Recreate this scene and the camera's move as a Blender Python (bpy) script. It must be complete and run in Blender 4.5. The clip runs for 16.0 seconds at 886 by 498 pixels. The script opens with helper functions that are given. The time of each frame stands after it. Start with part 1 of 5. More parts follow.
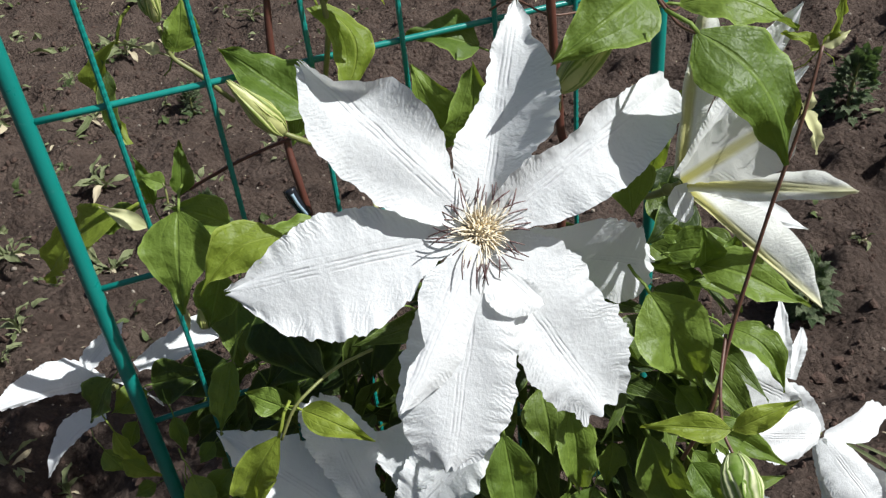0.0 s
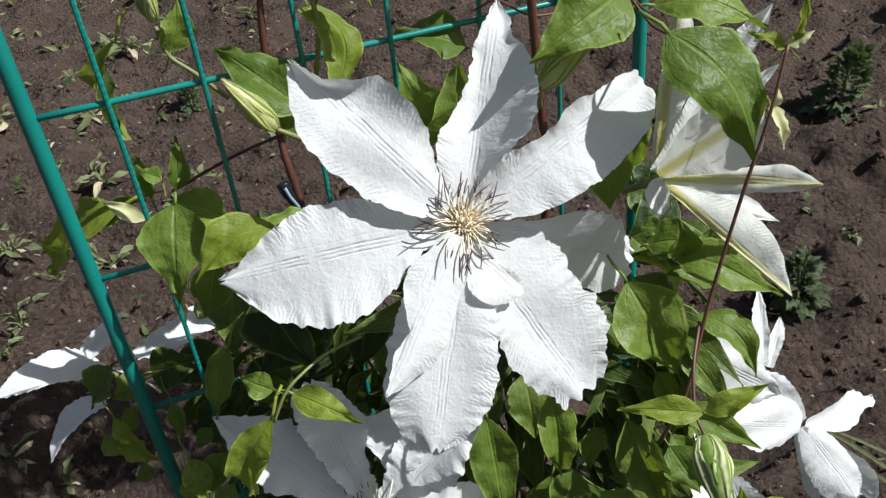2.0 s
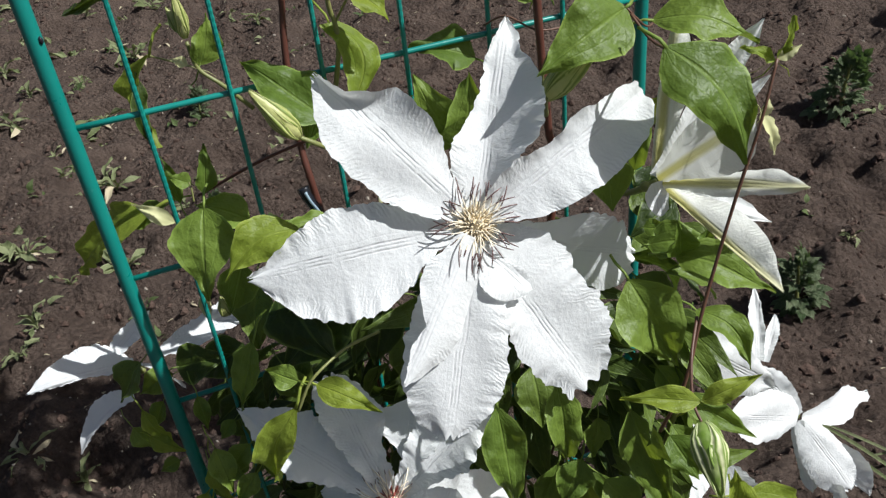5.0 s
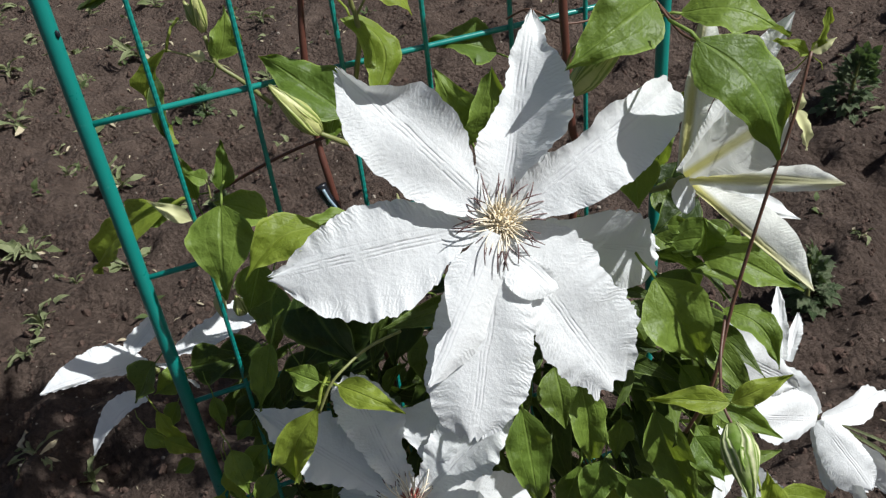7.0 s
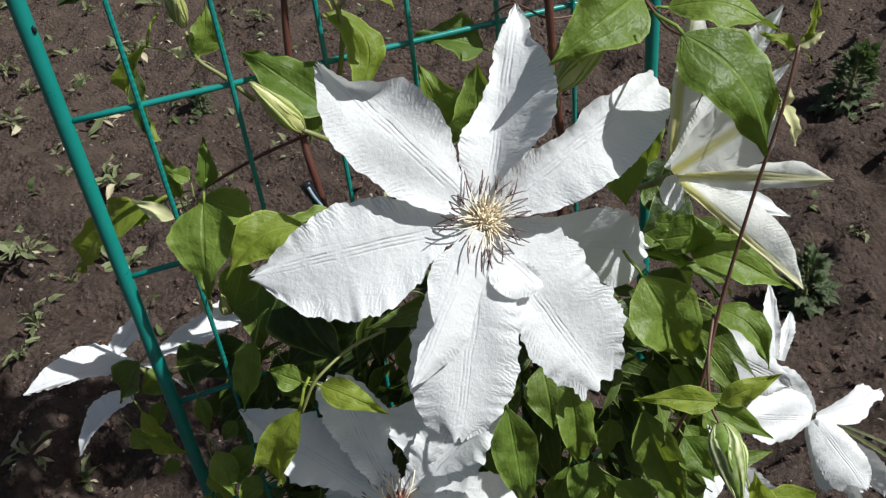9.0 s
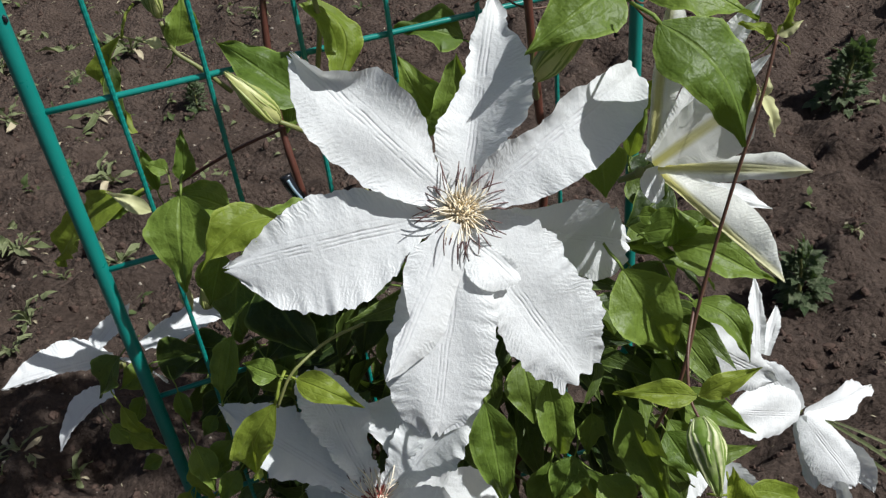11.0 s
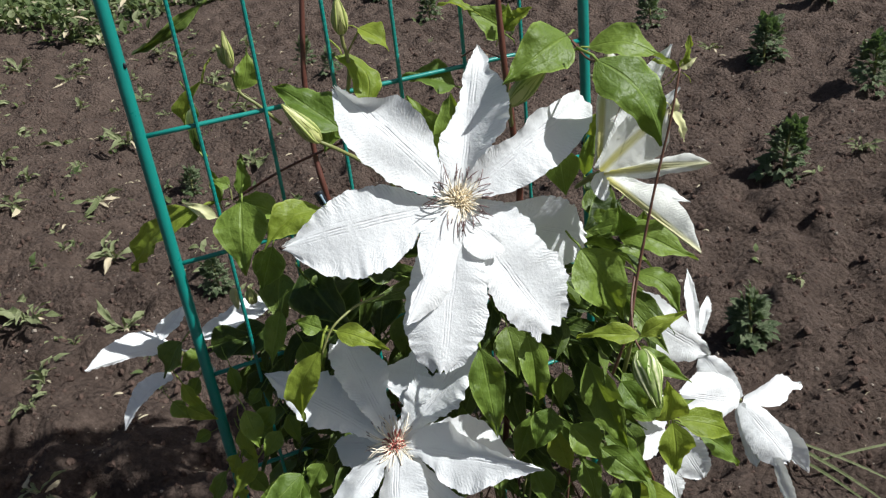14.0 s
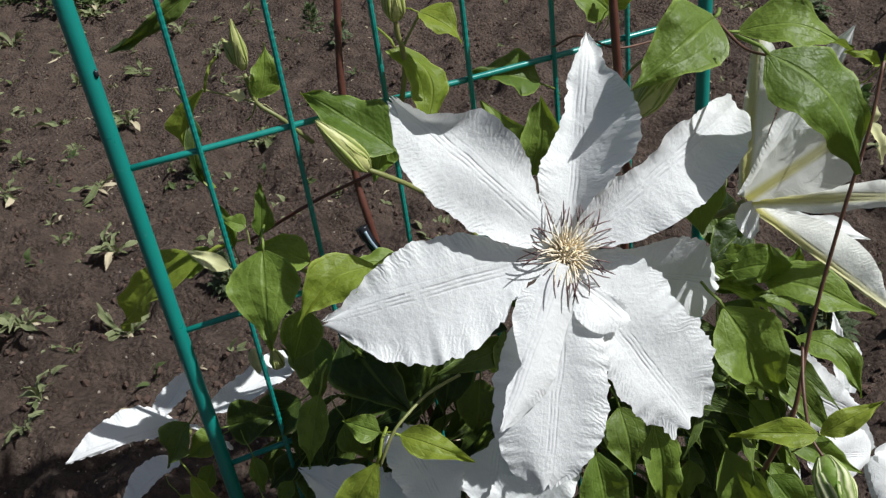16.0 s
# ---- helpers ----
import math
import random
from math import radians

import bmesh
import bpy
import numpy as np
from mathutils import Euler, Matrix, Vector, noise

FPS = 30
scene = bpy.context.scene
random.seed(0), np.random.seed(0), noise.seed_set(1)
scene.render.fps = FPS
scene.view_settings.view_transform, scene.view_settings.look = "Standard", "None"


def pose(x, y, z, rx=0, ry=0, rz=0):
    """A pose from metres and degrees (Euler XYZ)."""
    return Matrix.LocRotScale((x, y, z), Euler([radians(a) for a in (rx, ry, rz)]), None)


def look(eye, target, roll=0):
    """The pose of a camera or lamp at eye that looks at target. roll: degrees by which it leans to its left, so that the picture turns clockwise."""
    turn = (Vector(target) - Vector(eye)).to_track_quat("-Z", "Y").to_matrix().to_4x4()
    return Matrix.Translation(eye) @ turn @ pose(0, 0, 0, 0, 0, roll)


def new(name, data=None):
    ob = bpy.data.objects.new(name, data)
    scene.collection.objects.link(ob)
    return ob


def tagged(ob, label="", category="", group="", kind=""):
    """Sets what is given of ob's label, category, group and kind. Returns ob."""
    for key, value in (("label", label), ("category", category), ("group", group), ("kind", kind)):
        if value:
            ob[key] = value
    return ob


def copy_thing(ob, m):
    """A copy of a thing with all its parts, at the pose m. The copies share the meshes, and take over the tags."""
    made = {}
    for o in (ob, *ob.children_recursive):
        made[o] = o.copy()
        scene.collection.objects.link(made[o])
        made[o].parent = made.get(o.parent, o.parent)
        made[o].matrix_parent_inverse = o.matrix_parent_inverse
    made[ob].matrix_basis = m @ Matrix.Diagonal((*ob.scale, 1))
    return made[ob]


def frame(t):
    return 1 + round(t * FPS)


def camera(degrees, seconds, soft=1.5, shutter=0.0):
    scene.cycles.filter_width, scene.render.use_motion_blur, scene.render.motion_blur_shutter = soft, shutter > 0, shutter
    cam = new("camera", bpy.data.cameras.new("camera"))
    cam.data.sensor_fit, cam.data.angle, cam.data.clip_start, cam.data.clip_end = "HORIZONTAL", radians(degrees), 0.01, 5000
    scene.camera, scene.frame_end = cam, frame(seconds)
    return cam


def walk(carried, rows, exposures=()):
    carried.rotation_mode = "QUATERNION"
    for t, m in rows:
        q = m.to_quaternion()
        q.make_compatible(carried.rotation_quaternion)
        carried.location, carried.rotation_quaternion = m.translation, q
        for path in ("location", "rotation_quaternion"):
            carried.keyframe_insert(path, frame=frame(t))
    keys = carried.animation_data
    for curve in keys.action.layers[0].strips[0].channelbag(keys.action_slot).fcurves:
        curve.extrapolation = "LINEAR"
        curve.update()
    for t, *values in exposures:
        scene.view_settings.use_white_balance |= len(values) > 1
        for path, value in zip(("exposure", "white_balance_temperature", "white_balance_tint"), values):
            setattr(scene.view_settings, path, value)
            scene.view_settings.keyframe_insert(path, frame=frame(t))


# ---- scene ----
import functools

cam = camera(56.2, 16.0, soft=1.3)
METRES, EYE, TILT, LEAN, TURN = 0.48, 0.738, -34.0, 5.4, 0.0
ROWS = [
    (0.0, 0.0, 0.0, 0.0, -0.0, -0.0, 0.0),
    (0.5, 0.0048, -0.0003, -0.0077, -0.01, -0.03, -0.05),
    (1.0, 0.0112, -0.0123, 0.0002, -0.0, -0.09, 0.04),
    (1.5, 0.013, -0.0265, -0.0048, 0.03, -0.14, 0.04),
    (2.0, 0.0144, -0.0336, -0.006, 0.03, -0.19, 0.02),
    (2.5, 0.0159, -0.0451, 0.0022, 0.06, -0.21, 0.02),
    (3.0, 0.0082, -0.0575, -0.0031, 0.17, 0.03, 0.05),
    (5.5, 0.0026, -0.0886, -0.0088, 0.25, 0.05, 0.19),
    (6.0, -0.0017, -0.0722, -0.0131, 0.26, 0.02, 0.2),
    (6.5, -0.01, -0.0728, -0.0052, 0.29, 0.01, 0.23),
    (7.0, -0.0183, -0.0711, -0.01, 0.31, -0.04, 0.22),
    (7.5, -0.0157, -0.0709, -0.0057, 0.33, -0.0, 0.24),
    (8.0, -0.0131, -0.0655, -0.0106, 0.35, -0.05, 0.28),
    (10.5, 0.0185, -0.0536, -0.0099, 0.47, -0.17, 0.31),
    (11.0, 0.0212, -0.0516, -0.0169, 0.44, -0.22, 0.3),
    (11.5, 0.0249, -0.0457, -0.0128, 0.45, -0.26, 0.31),
    (12.0, 0.0166, -0.0345, -0.0255, 1.24, 0.72, 1.02),
    (12.5, 0.0057, -0.0537, -0.0478, 1.08, 3.04, 1.32),
    (13.0, -0.0168, -0.0786, -0.0749, -0.47, 4.92, 1.65),
    (13.5, -0.0177, -0.1793, -0.1226, -1.08, 5.95, 1.71),
    (14.0, -0.0158, -0.309, -0.1638, -1.27, 6.55, 1.63),
    (14.5, -0.0327, -0.3478, -0.1808, -1.35, 6.66, 1.77),
    (15.0, -0.0403, -0.3453, -0.196, -1.49, 6.53, 2.02),
    (15.5, -0.0889, -0.1733, -0.0916, -1.7, 5.63, 2.47),
    (16.0, -0.0907, -0.0276, -0.0293, -0.69, 4.03, 2.63),
]
walk(cam, [(t, pose(0, 0, EYE, TILT, LEAN, TURN) @ pose(METRES * x, METRES * y, METRES * z, 90 + pitch, roll, yaw)) for t, x, y, z, yaw, pitch, roll in ROWS],
     exposures=[(t, stops, 6250, 7.0) for t, stops in ((0.0, 0.49), (1.0, 0.49), (2.5, 0.38), (6.0, 0.42), (7.5, 0.34), (10.5, 0.35), (11.0, 0.24), (12.5, 0.18), (13.5, 0.38), (14.0, 0.56), (14.5, 0.44), (15.5, 0.31), (16.0, 0.26))])

# ---- light: high summer sun from the right, in front of the bed ----
SUN_AT = Vector((0.63, -0.14, 0.76)).normalized()
world = bpy.data.worlds.new("sky")
scene.world = world
world.use_nodes = True
wn = world.node_tree.nodes
sky = wn.new("ShaderNodeTexSky")
sky.sky_type = "NISHITA"
sky.sun_disc = False
sky.dust_density, sky.ozone_density = 3.0, 0.4
sky.sun_elevation = math.asin(SUN_AT.z)
sky.sun_rotation = math.atan2(SUN_AT.x, SUN_AT.y)
wn["Background"].inputs["Strength"].default_value = 0.040
world.node_tree.links.new(sky.outputs[0], wn["Background"].inputs["Color"])
sun = new("sun", bpy.data.lights.new("sun", "SUN"))
sun.data.energy = 4.35
sun.data.angle = radians(0.53)
sun.data.color = (1.0, 0.985, 0.965)
sun.matrix_world = look(SUN_AT * 8, (0, 0, 0))


# ---- materials ----
class Mat:
    """A small node-graph writer."""

    def __init__(self, name):
        self.m = bpy.data.materials.new(name)
        self.m.use_nodes = True
        self.t = self.m.node_tree
        self.bsdf = self.t.nodes["Principled BSDF"]
        self.out = self.t.nodes["Material Output"]

    def node(self, kind, inputs=None, **props):
        n = self.t.nodes.new(kind)
        if kind == "ShaderNodeUVMap":
            n.uv_map = props["uv_map"]
        elif kind == "ShaderNodeMath":
            n.operation = props["operation"]
        elif kind == "ShaderNodeMix":
            n.data_type, n.blend_type = props["data_type"], props["blend_type"]
        for k, v in (inputs or {}).items():
            self.put(n.inputs[k], v)
        return n

    def put(self, socket, v):
        if isinstance(v, bpy.types.NodeSocket):
            self.t.links.new(v, socket)
        else:
            socket.default_value = v

    def uv(self):
        return self.node("ShaderNodeUVMap", uv_map="UVMap").outputs[0]

    def here(self):
        return self.node("ShaderNodeTexCoord").outputs["Object"]

    def rand(self):
        return self.node("ShaderNodeObjectInfo").outputs["Random"]

    def island(self):
        """A number of its own for each loose blade."""
        return self.math("FRACT", self.math("ADD", self.rand(), self.node("ShaderNodeNewGeometry").outputs["Random Per Island"]))

    def noise(self, scale, detail=4.0, rough=0.55, vec=None, out="Fac"):
        return self.node("ShaderNodeTexNoise", {"Vector": vec or self.here(), "Scale": scale, "Detail": detail, "Roughness": rough}).outputs[out]

    def ramp(self, fac, stops):
        n = self.node("ShaderNodeValToRGB", {"Fac": fac})
        e = n.color_ramp.elements
        while len(e) < len(stops):
            e.new(0.5)
        for el, (p, c) in zip(e, stops):
            el.position, el.color = p, (*c, 1) if len(c) == 3 else c
        return n.outputs[0]

    def mix(self, fac, a, b, mode="MIX"):
        n = self.node("ShaderNodeMix", data_type="RGBA", blend_type=mode)
        for s, v in ((n.inputs[0], fac), (n.inputs[6], a), (n.inputs[7], b)):
            self.put(s, (*v, 1) if isinstance(v, tuple) and len(v) == 3 else v)
        return n.outputs[2]

    def math(self, op, a, b=0.0, c=0.0):
        n = self.node("ShaderNodeMath", operation=op)
        for s, v in zip(n.inputs, (a, b, c)):
            self.put(s, v)
        return n.outputs[0]

    def bump(self, height, strength, distance, normal=None):
        n = self.node("ShaderNodeBump", {"Height": height, "Strength": strength, "Distance": distance})
        if normal:
            self.put(n.inputs["Normal"], normal)
        return n.outputs[0]

    def finish(self, color, rough=0.5, normal=None, translucent=0.0, through_color=None, spec=0.5):
        b = self.bsdf
        self.put(b.inputs["Base Color"], (*color, 1) if isinstance(color, tuple) else color)
        self.put(b.inputs["Roughness"], rough)
        b.inputs["Specular IOR Level"].default_value = spec
        if normal:
            self.put(b.inputs["Normal"], normal)
        if translucent:
            tr = self.node("ShaderNodeBsdfTranslucent")
            self.put(tr.inputs["Color"], (*through_color, 1) if isinstance(through_color, tuple) else through_color)
            if normal:
                self.put(tr.inputs["Normal"], normal)
            mx = self.node("ShaderNodeMixShader", {0: translucent, 1: b.outputs[0], 2: tr.outputs[0]})
            self.t.links.new(mx.outputs[0], self.out.inputs["Surface"])
        return self.m

    def blade_uv(self):
        """u from -1 to 1 across, v along, and |u|."""
        s = self.node("ShaderNodeSeparateXYZ", {0: self.uv()})
        u = self.math("MULTIPLY_ADD", s.outputs[0], 2.0, -1.0)
        return u, s.outputs[1], self.math("ABSOLUTE", u)


def petal_material(name, white, rib, band=0.0, thin=0.24):
    """Heights in millimetres: furrows along the middle, slanting crimps towards the edges, a fine tissue grain."""
    k = Mat(name)
    u, v, au = k.blade_uv()
    flat = k.node("ShaderNodeSeparateXYZ", {0: k.node("ShaderNodeUVMap", uv_map="Metric").outputs[0]})
    x, y = k.math("MULTIPLY", flat.outputs[0], 1000.0), k.math("MULTIPLY", flat.outputs[1], 1000.0)
    ax = k.math("ABSOLUTE", x)
    at = k.node("ShaderNodeCombineXYZ", {0: x, 1: y, 2: k.math("MULTIPLY", k.rand(), 900.0)}).outputs[0]
    wander = k.math("MULTIPLY_ADD", k.noise(0.055, 2.0, 0.5, at), 2.4, -1.2)
    ways = k.math("ADD", x, wander)
    furrow = None
    for place, wide, deep in ((-1.9, 0.42, 0.75), (0.1, 0.36, 0.55), (2.0, 0.45, 1.0), (5.6, 0.4, 0.22)):
        d = k.math("ABSOLUTE", k.math("SUBTRACT", ways, place * 0.9))
        line = k.node("ShaderNodeMapRange", {0: d, 1: 0.0, 2: wide * 1.7, 3: deep, 4: 0.0}).outputs[0]
        furrow = k.math("MAXIMUM", furrow, line) if furrow else line
    ends = k.math("MULTIPLY", k.node("ShaderNodeMapRange", {0: v, 1: 0.10, 2: 0.28, 3: 0.2, 4: 1.0}).outputs[0], k.node("ShaderNodeMapRange", {0: v, 1: 0.74, 2: 0.97, 3: 1.0, 4: 0.0}).outputs[0])
    patchy = k.ramp(k.noise(0.13, 2.0, 0.5, at), [(0.36, (0.12, 0.12, 0.12)), (0.58, (1, 1, 1))])
    furrow = k.math("MULTIPLY", k.math("MULTIPLY", furrow, ends), patchy)
    slant = k.math("ADD", k.math("MULTIPLY_ADD", ax, -0.55, y), k.math("MULTIPLY", k.noise(0.16, 3.0, 0.6, at), 7.0))
    wave = k.math("SINE", k.math("MULTIPLY", slant, 2.75))
    edge = k.node("ShaderNodeMapRange", {0: au, 1: 0.36, 2: 0.92, 3: 0.0, 4: 1.0}).outputs[0]
    some = k.ramp(k.noise(0.075, 2.0, 0.5, at), [(0.40, (0.10, 0.10, 0.10)), (0.62, (1, 1, 1))])
    crimp = k.math("MULTIPLY", k.math("MULTIPLY", wave, edge), some)
    grain = k.noise(0.62, 4.0, 0.6, at)
    h = k.math("ADD", k.math("MULTIPLY", crimp, 0.085), k.math("MULTIPLY", grain, 0.26))
    h = k.math("ADD", h, k.math("MULTIPLY", k.noise(0.16, 2.0, 0.5, at), 0.55))
    h = k.math("SUBTRACT", h, k.math("MULTIPLY", furrow, 0.32))
    col = k.mix(k.math("MULTIPLY", furrow, 0.34), white, rib)
    if band:
        wide = k.node("ShaderNodeMapRange", {0: ax, 1: 1.0, 2: 3.4, 3: band, 4: 0.0}).outputs[0]
        col = k.mix(k.math("MULTIPLY", wide, k.math("MULTIPLY_ADD", v, -0.45, 1.0)), col, rib)
    col = k.mix(k.math("MULTIPLY", k.noise(0.11, 3.0, 0.6, at), 0.10), col, (0.74, 0.76, 0.74))
    return k.finish(col, 0.6, k.bump(h, 1.0, 0.001), thin, col if band else (0.84, 0.85, 0.80), 0.2)


def leaf_material(name, dark, light, thru, gloss=0.34, amount=0.34, loose=False):
    k = Mat(name)
    u, v, au = k.blade_uv()
    r = k.island() if loose else k.rand()
    base = k.mix(r, dark, light)
    base = k.mix(k.math("MULTIPLY", k.noise(55.0, 5.0), 0.75), base, tuple(c * 0.62 for c in dark))
    spots = k.ramp(k.noise(420.0, 2.0), [(0.62, (0, 0, 0)), (0.68, (1, 1, 1))])
    base = k.mix(k.math("MULTIPLY", spots, 0.45), base, tuple(c * 0.45 for c in dark))
    side = k.math("SINE", k.math("MULTIPLY", k.math("SUBTRACT", v, k.math("MULTIPLY", au, 0.28)), 40.0))
    vein = k.math("POWER", k.math("MULTIPLY_ADD", side, 0.5, 0.5), 9.0)
    mid = k.node("ShaderNodeMapRange", {0: au, 1: 0.02, 2: 0.08, 3: 1.0, 4: 0.0}).outputs[0]
    long_vein = k.math("POWER", k.math("MULTIPLY_ADD", k.math("COSINE", k.math("MULTIPLY", u, 15.0)), 0.5, 0.5), 14.0)
    veins = k.math("MAXIMUM", mid, k.math("MAXIMUM", k.math("MULTIPLY", vein, 0.16), k.math("MULTIPLY", long_vein, 0.22)))
    col = k.mix(k.math("MULTIPLY", veins, 0.22), base, tuple(min(1, c * 1.5 + 0.03) for c in light))
    rim = k.node("ShaderNodeMapRange", {0: au, 1: 0.88, 2: 0.98, 3: 0.0, 4: 0.55}).outputs[0]
    col = k.mix(rim, col, tuple(min(1, c * 1.25 + 0.03) for c in light))
    quilt = k.node("ShaderNodeTexVoronoi", {"Vector": k.here(), "Scale": 170.0}).outputs["Distance"]
    h = k.math("ADD", k.math("MULTIPLY", veins, -0.35), k.math("ADD", k.noise(140.0, 3.0), k.math("ADD", k.math("MULTIPLY", quilt, 0.3), k.math("MULTIPLY", k.noise(45.0, 2.0), 2.6))))
    thr = k.mix(k.math("MULTIPLY", veins, 0.25), thru, tuple(c * 0.6 for c in thru))
    return k.finish(col, k.math("MULTIPLY_ADD", k.noise(90.0, 2.0), 0.30, gloss), k.bump(h, 0.75, 0.0018), amount, thr, 0.30)


def plain_material(name, a, b, scale, rough=0.5, bump=0.2, dist=0.001, translucent=0.0, spec=0.5):
    k = Mat(name)
    n = k.noise(scale, 5.0)
    col = k.mix(n, a, b)
    col = k.mix(k.math("MULTIPLY", k.rand(), 0.3), col, tuple(0.7 * c for c in a))
    return k.finish(col, rough, k.bump(k.noise(scale * 4, 3.0), bump, dist), translucent, tuple(min(1, 1.2 * c) for c in b), spec)


PETAL = petal_material("white_petal", (0.885, 0.89, 0.89), (0.60, 0.55, 0.61))
PETAL_BACK = petal_material("creamy_petal", (0.87, 0.87, 0.82), (0.54, 0.50, 0.13), 1.0, 0.36)
LEAF = leaf_material("mature_leaf", (0.095, 0.155, 0.024), (0.215, 0.295, 0.050), (0.36, 0.48, 0.04), amount=0.25)
# dark end paints in the shade that lies deep among the leaves
LEAF_SHADED = leaf_material("shaded_dark_leaf", (0.014, 0.030, 0.006), (0.175, 0.245, 0.040), (0.20, 0.30, 0.03), amount=0.12, loose=True)
LEAF_YOUNG = leaf_material("young_leaf", (0.180, 0.245, 0.028), (0.300, 0.355, 0.050), (0.50, 0.60, 0.06))
WEED = leaf_material("weed_leaf", (0.135, 0.165, 0.065), (0.325, 0.345, 0.185), (0.26, 0.29, 0.10), 0.5, 0.22, True)
WEED_DARK = leaf_material("dark_weed_leaf", (0.045, 0.075, 0.022), (0.15, 0.19, 0.065), (0.16, 0.22, 0.05), 0.5, 0.2, True)
SEEDLING = leaf_material("seedling_leaf", (0.070, 0.120, 0.045), (0.330, 0.370, 0.220), (0.16, 0.26, 0.06), 0.42, 0.25, True)


def bud_material(name, green, cream, count, sharp, wander):
    k = Mat(name)
    u, v, au = k.blade_uv()
    bent = k.math("MULTIPLY_ADD", k.noise(120.0, 2.0), wander, k.math("MULTIPLY", u, count))
    stripe = k.math("MULTIPLY_ADD", k.math("COSINE", bent), 0.5, 0.5)
    stripe = k.math("MULTIPLY", k.math("POWER", stripe, sharp), k.math("MULTIPLY_ADD", k.noise(160.0, 3.0), 0.9, 0.5))
    col = k.mix(stripe, green, cream)
    return k.finish(col, 0.45, k.bump(k.math("ADD", k.math("MULTIPLY", stripe, 0.6), k.noise(200.0)), 0.5, 0.001), 0.2, (0.5, 0.55, 0.2))


BUD = bud_material("striped_bud", (0.20, 0.27, 0.045), (0.60, 0.60, 0.24), 13.0, 1.6, 0.0)
BUD_OPEN = bud_material("opening_bud", (0.17, 0.28, 0.035), (0.78, 0.78, 0.46), 12.0, 0.9, 4.0)
PALE = plain_material("pale_sepal", (0.58, 0.58, 0.26), (0.72, 0.70, 0.42), 60, 0.55, 0.2, 0.001, 0.25)
STEM_RED = plain_material("red_brown_stem", (0.075, 0.024, 0.018), (0.145, 0.052, 0.034), 90, 0.45, 0.3)
STEM_GREEN = plain_material("green_stem", (0.16, 0.19, 0.05), (0.28, 0.26, 0.10), 90, 0.45, 0.2)
STEM_THIN = plain_material("thin_purple_stem", (0.085, 0.035, 0.025), (0.17, 0.085, 0.05), 90, 0.5, 0.2)
CREAM = plain_material("cream_filament", (0.80, 0.70, 0.52), (0.88, 0.80, 0.66), 80, 0.5, 0.1)
ANTHER = plain_material("purple_anther", (0.085, 0.045, 0.045), (0.19, 0.105, 0.095), 200, 0.55, 0.2)
HEART = plain_material("wine_red_heart", (0.30, 0.075, 0.060), (0.52, 0.20, 0.15), 200, 0.55, 0.2)
PISTIL = plain_material("cream_pistil", (0.76, 0.62, 0.38), (0.85, 0.74, 0.54), 120, 0.55, 0.2)
BLACK = plain_material("black_plastic", (0.012, 0.013, 0.018), (0.02, 0.022, 0.03), 80, 0.22, 0.05)
# blue-white highlight of the black tie, given as a colour
TIE_GLINT = plain_material("pale_blue_glint", (0.25, 0.36, 0.46), (0.4, 0.5, 0.58), 80, 0.25, 0.05)
DRY = plain_material("dry_straw", (0.34, 0.28, 0.18), (0.5, 0.44, 0.30), 60, 0.7, 0.3)


def trellis_material():
    k = Mat("teal_plastic_coat")
    col = k.mix(k.noise(35.0, 4.0), (0.005, 0.165, 0.142), (0.014, 0.250, 0.208))
    scuff = k.ramp(k.noise(160.0, 5.0, 0.7), [(0.62, (0, 0, 0)), (0.75, (1, 1, 1))])
    col = k.mix(k.math("MULTIPLY", scuff, 0.4), col, (0.12, 0.38, 0.33))
    return k.finish(col, k.math("MULTIPLY_ADD", k.noise(50.0), 0.22, 0.20), k.bump(k.noise(220.0, 2.0), 0.25, 0.0006), spec=0.6)


def soil_material():
    k = Mat("dark_garden_soil")
    p = k.here()
    big = k.noise(1.3, 4.0, 0.6, p)
    mid = k.noise(18.0, 6.0, 0.7, p)
    fine = k.noise(160.0, 6.0, 0.75, p)
    col = k.mix(k.ramp(big, [(0.35, (0, 0, 0)), (0.65, (1, 1, 1))]), (0.070, 0.049, 0.039), (0.118, 0.085, 0.069))
    col = k.mix(k.ramp(mid, [(0.4, (0, 0, 0)), (0.7, (1, 1, 1))]), col, (0.172, 0.126, 0.101))
    col = k.mix(k.ramp(fine, [(0.42, (0, 0, 0)), (0.62, (1, 1, 1))]), k.mix(0.40, col, (0.030, 0.020, 0.016)), col)
    crumbs = k.node("ShaderNodeTexVoronoi", {"Vector": p, "Scale": 95.0, "Randomness": 1.0}).outputs["Distance"]
    h = k.math("ADD", k.math("MULTIPLY", fine, 0.9), k.math("ADD", k.math("MULTIPLY", mid, 1.2), k.math("MULTIPLY", crumbs, -0.8)))
    return k.finish(col, 0.95, k.bump(h, 1.0, 0.013), spec=0.15)


TEAL = trellis_material()
SOIL = soil_material()
CLOD = plain_material("soil_clod", (0.054, 0.035, 0.029), (0.160, 0.109, 0.086), 60, 0.95, 0.9, 0.004, 0, 0.1)
PEBBLE = plain_material("pale_pebble", (0.20, 0.165, 0.135), (0.40, 0.35, 0.29), 40, 0.85, 0.4, 0.002, 0, 0.2)


# ---- shape helpers ----
def part(name, bm, material, parent=None, label="", smooth=True):
    me = bpy.data.meshes.new(name)
    bm.normal_update()
    bm.to_mesh(me)
    bm.free()
    me.materials.append(material)
    if smooth:
        me.polygons.foreach_set("use_smooth", [True] * len(me.polygons))
    ob = new(name, me)
    ob.parent = parent
    return tagged(ob, label)


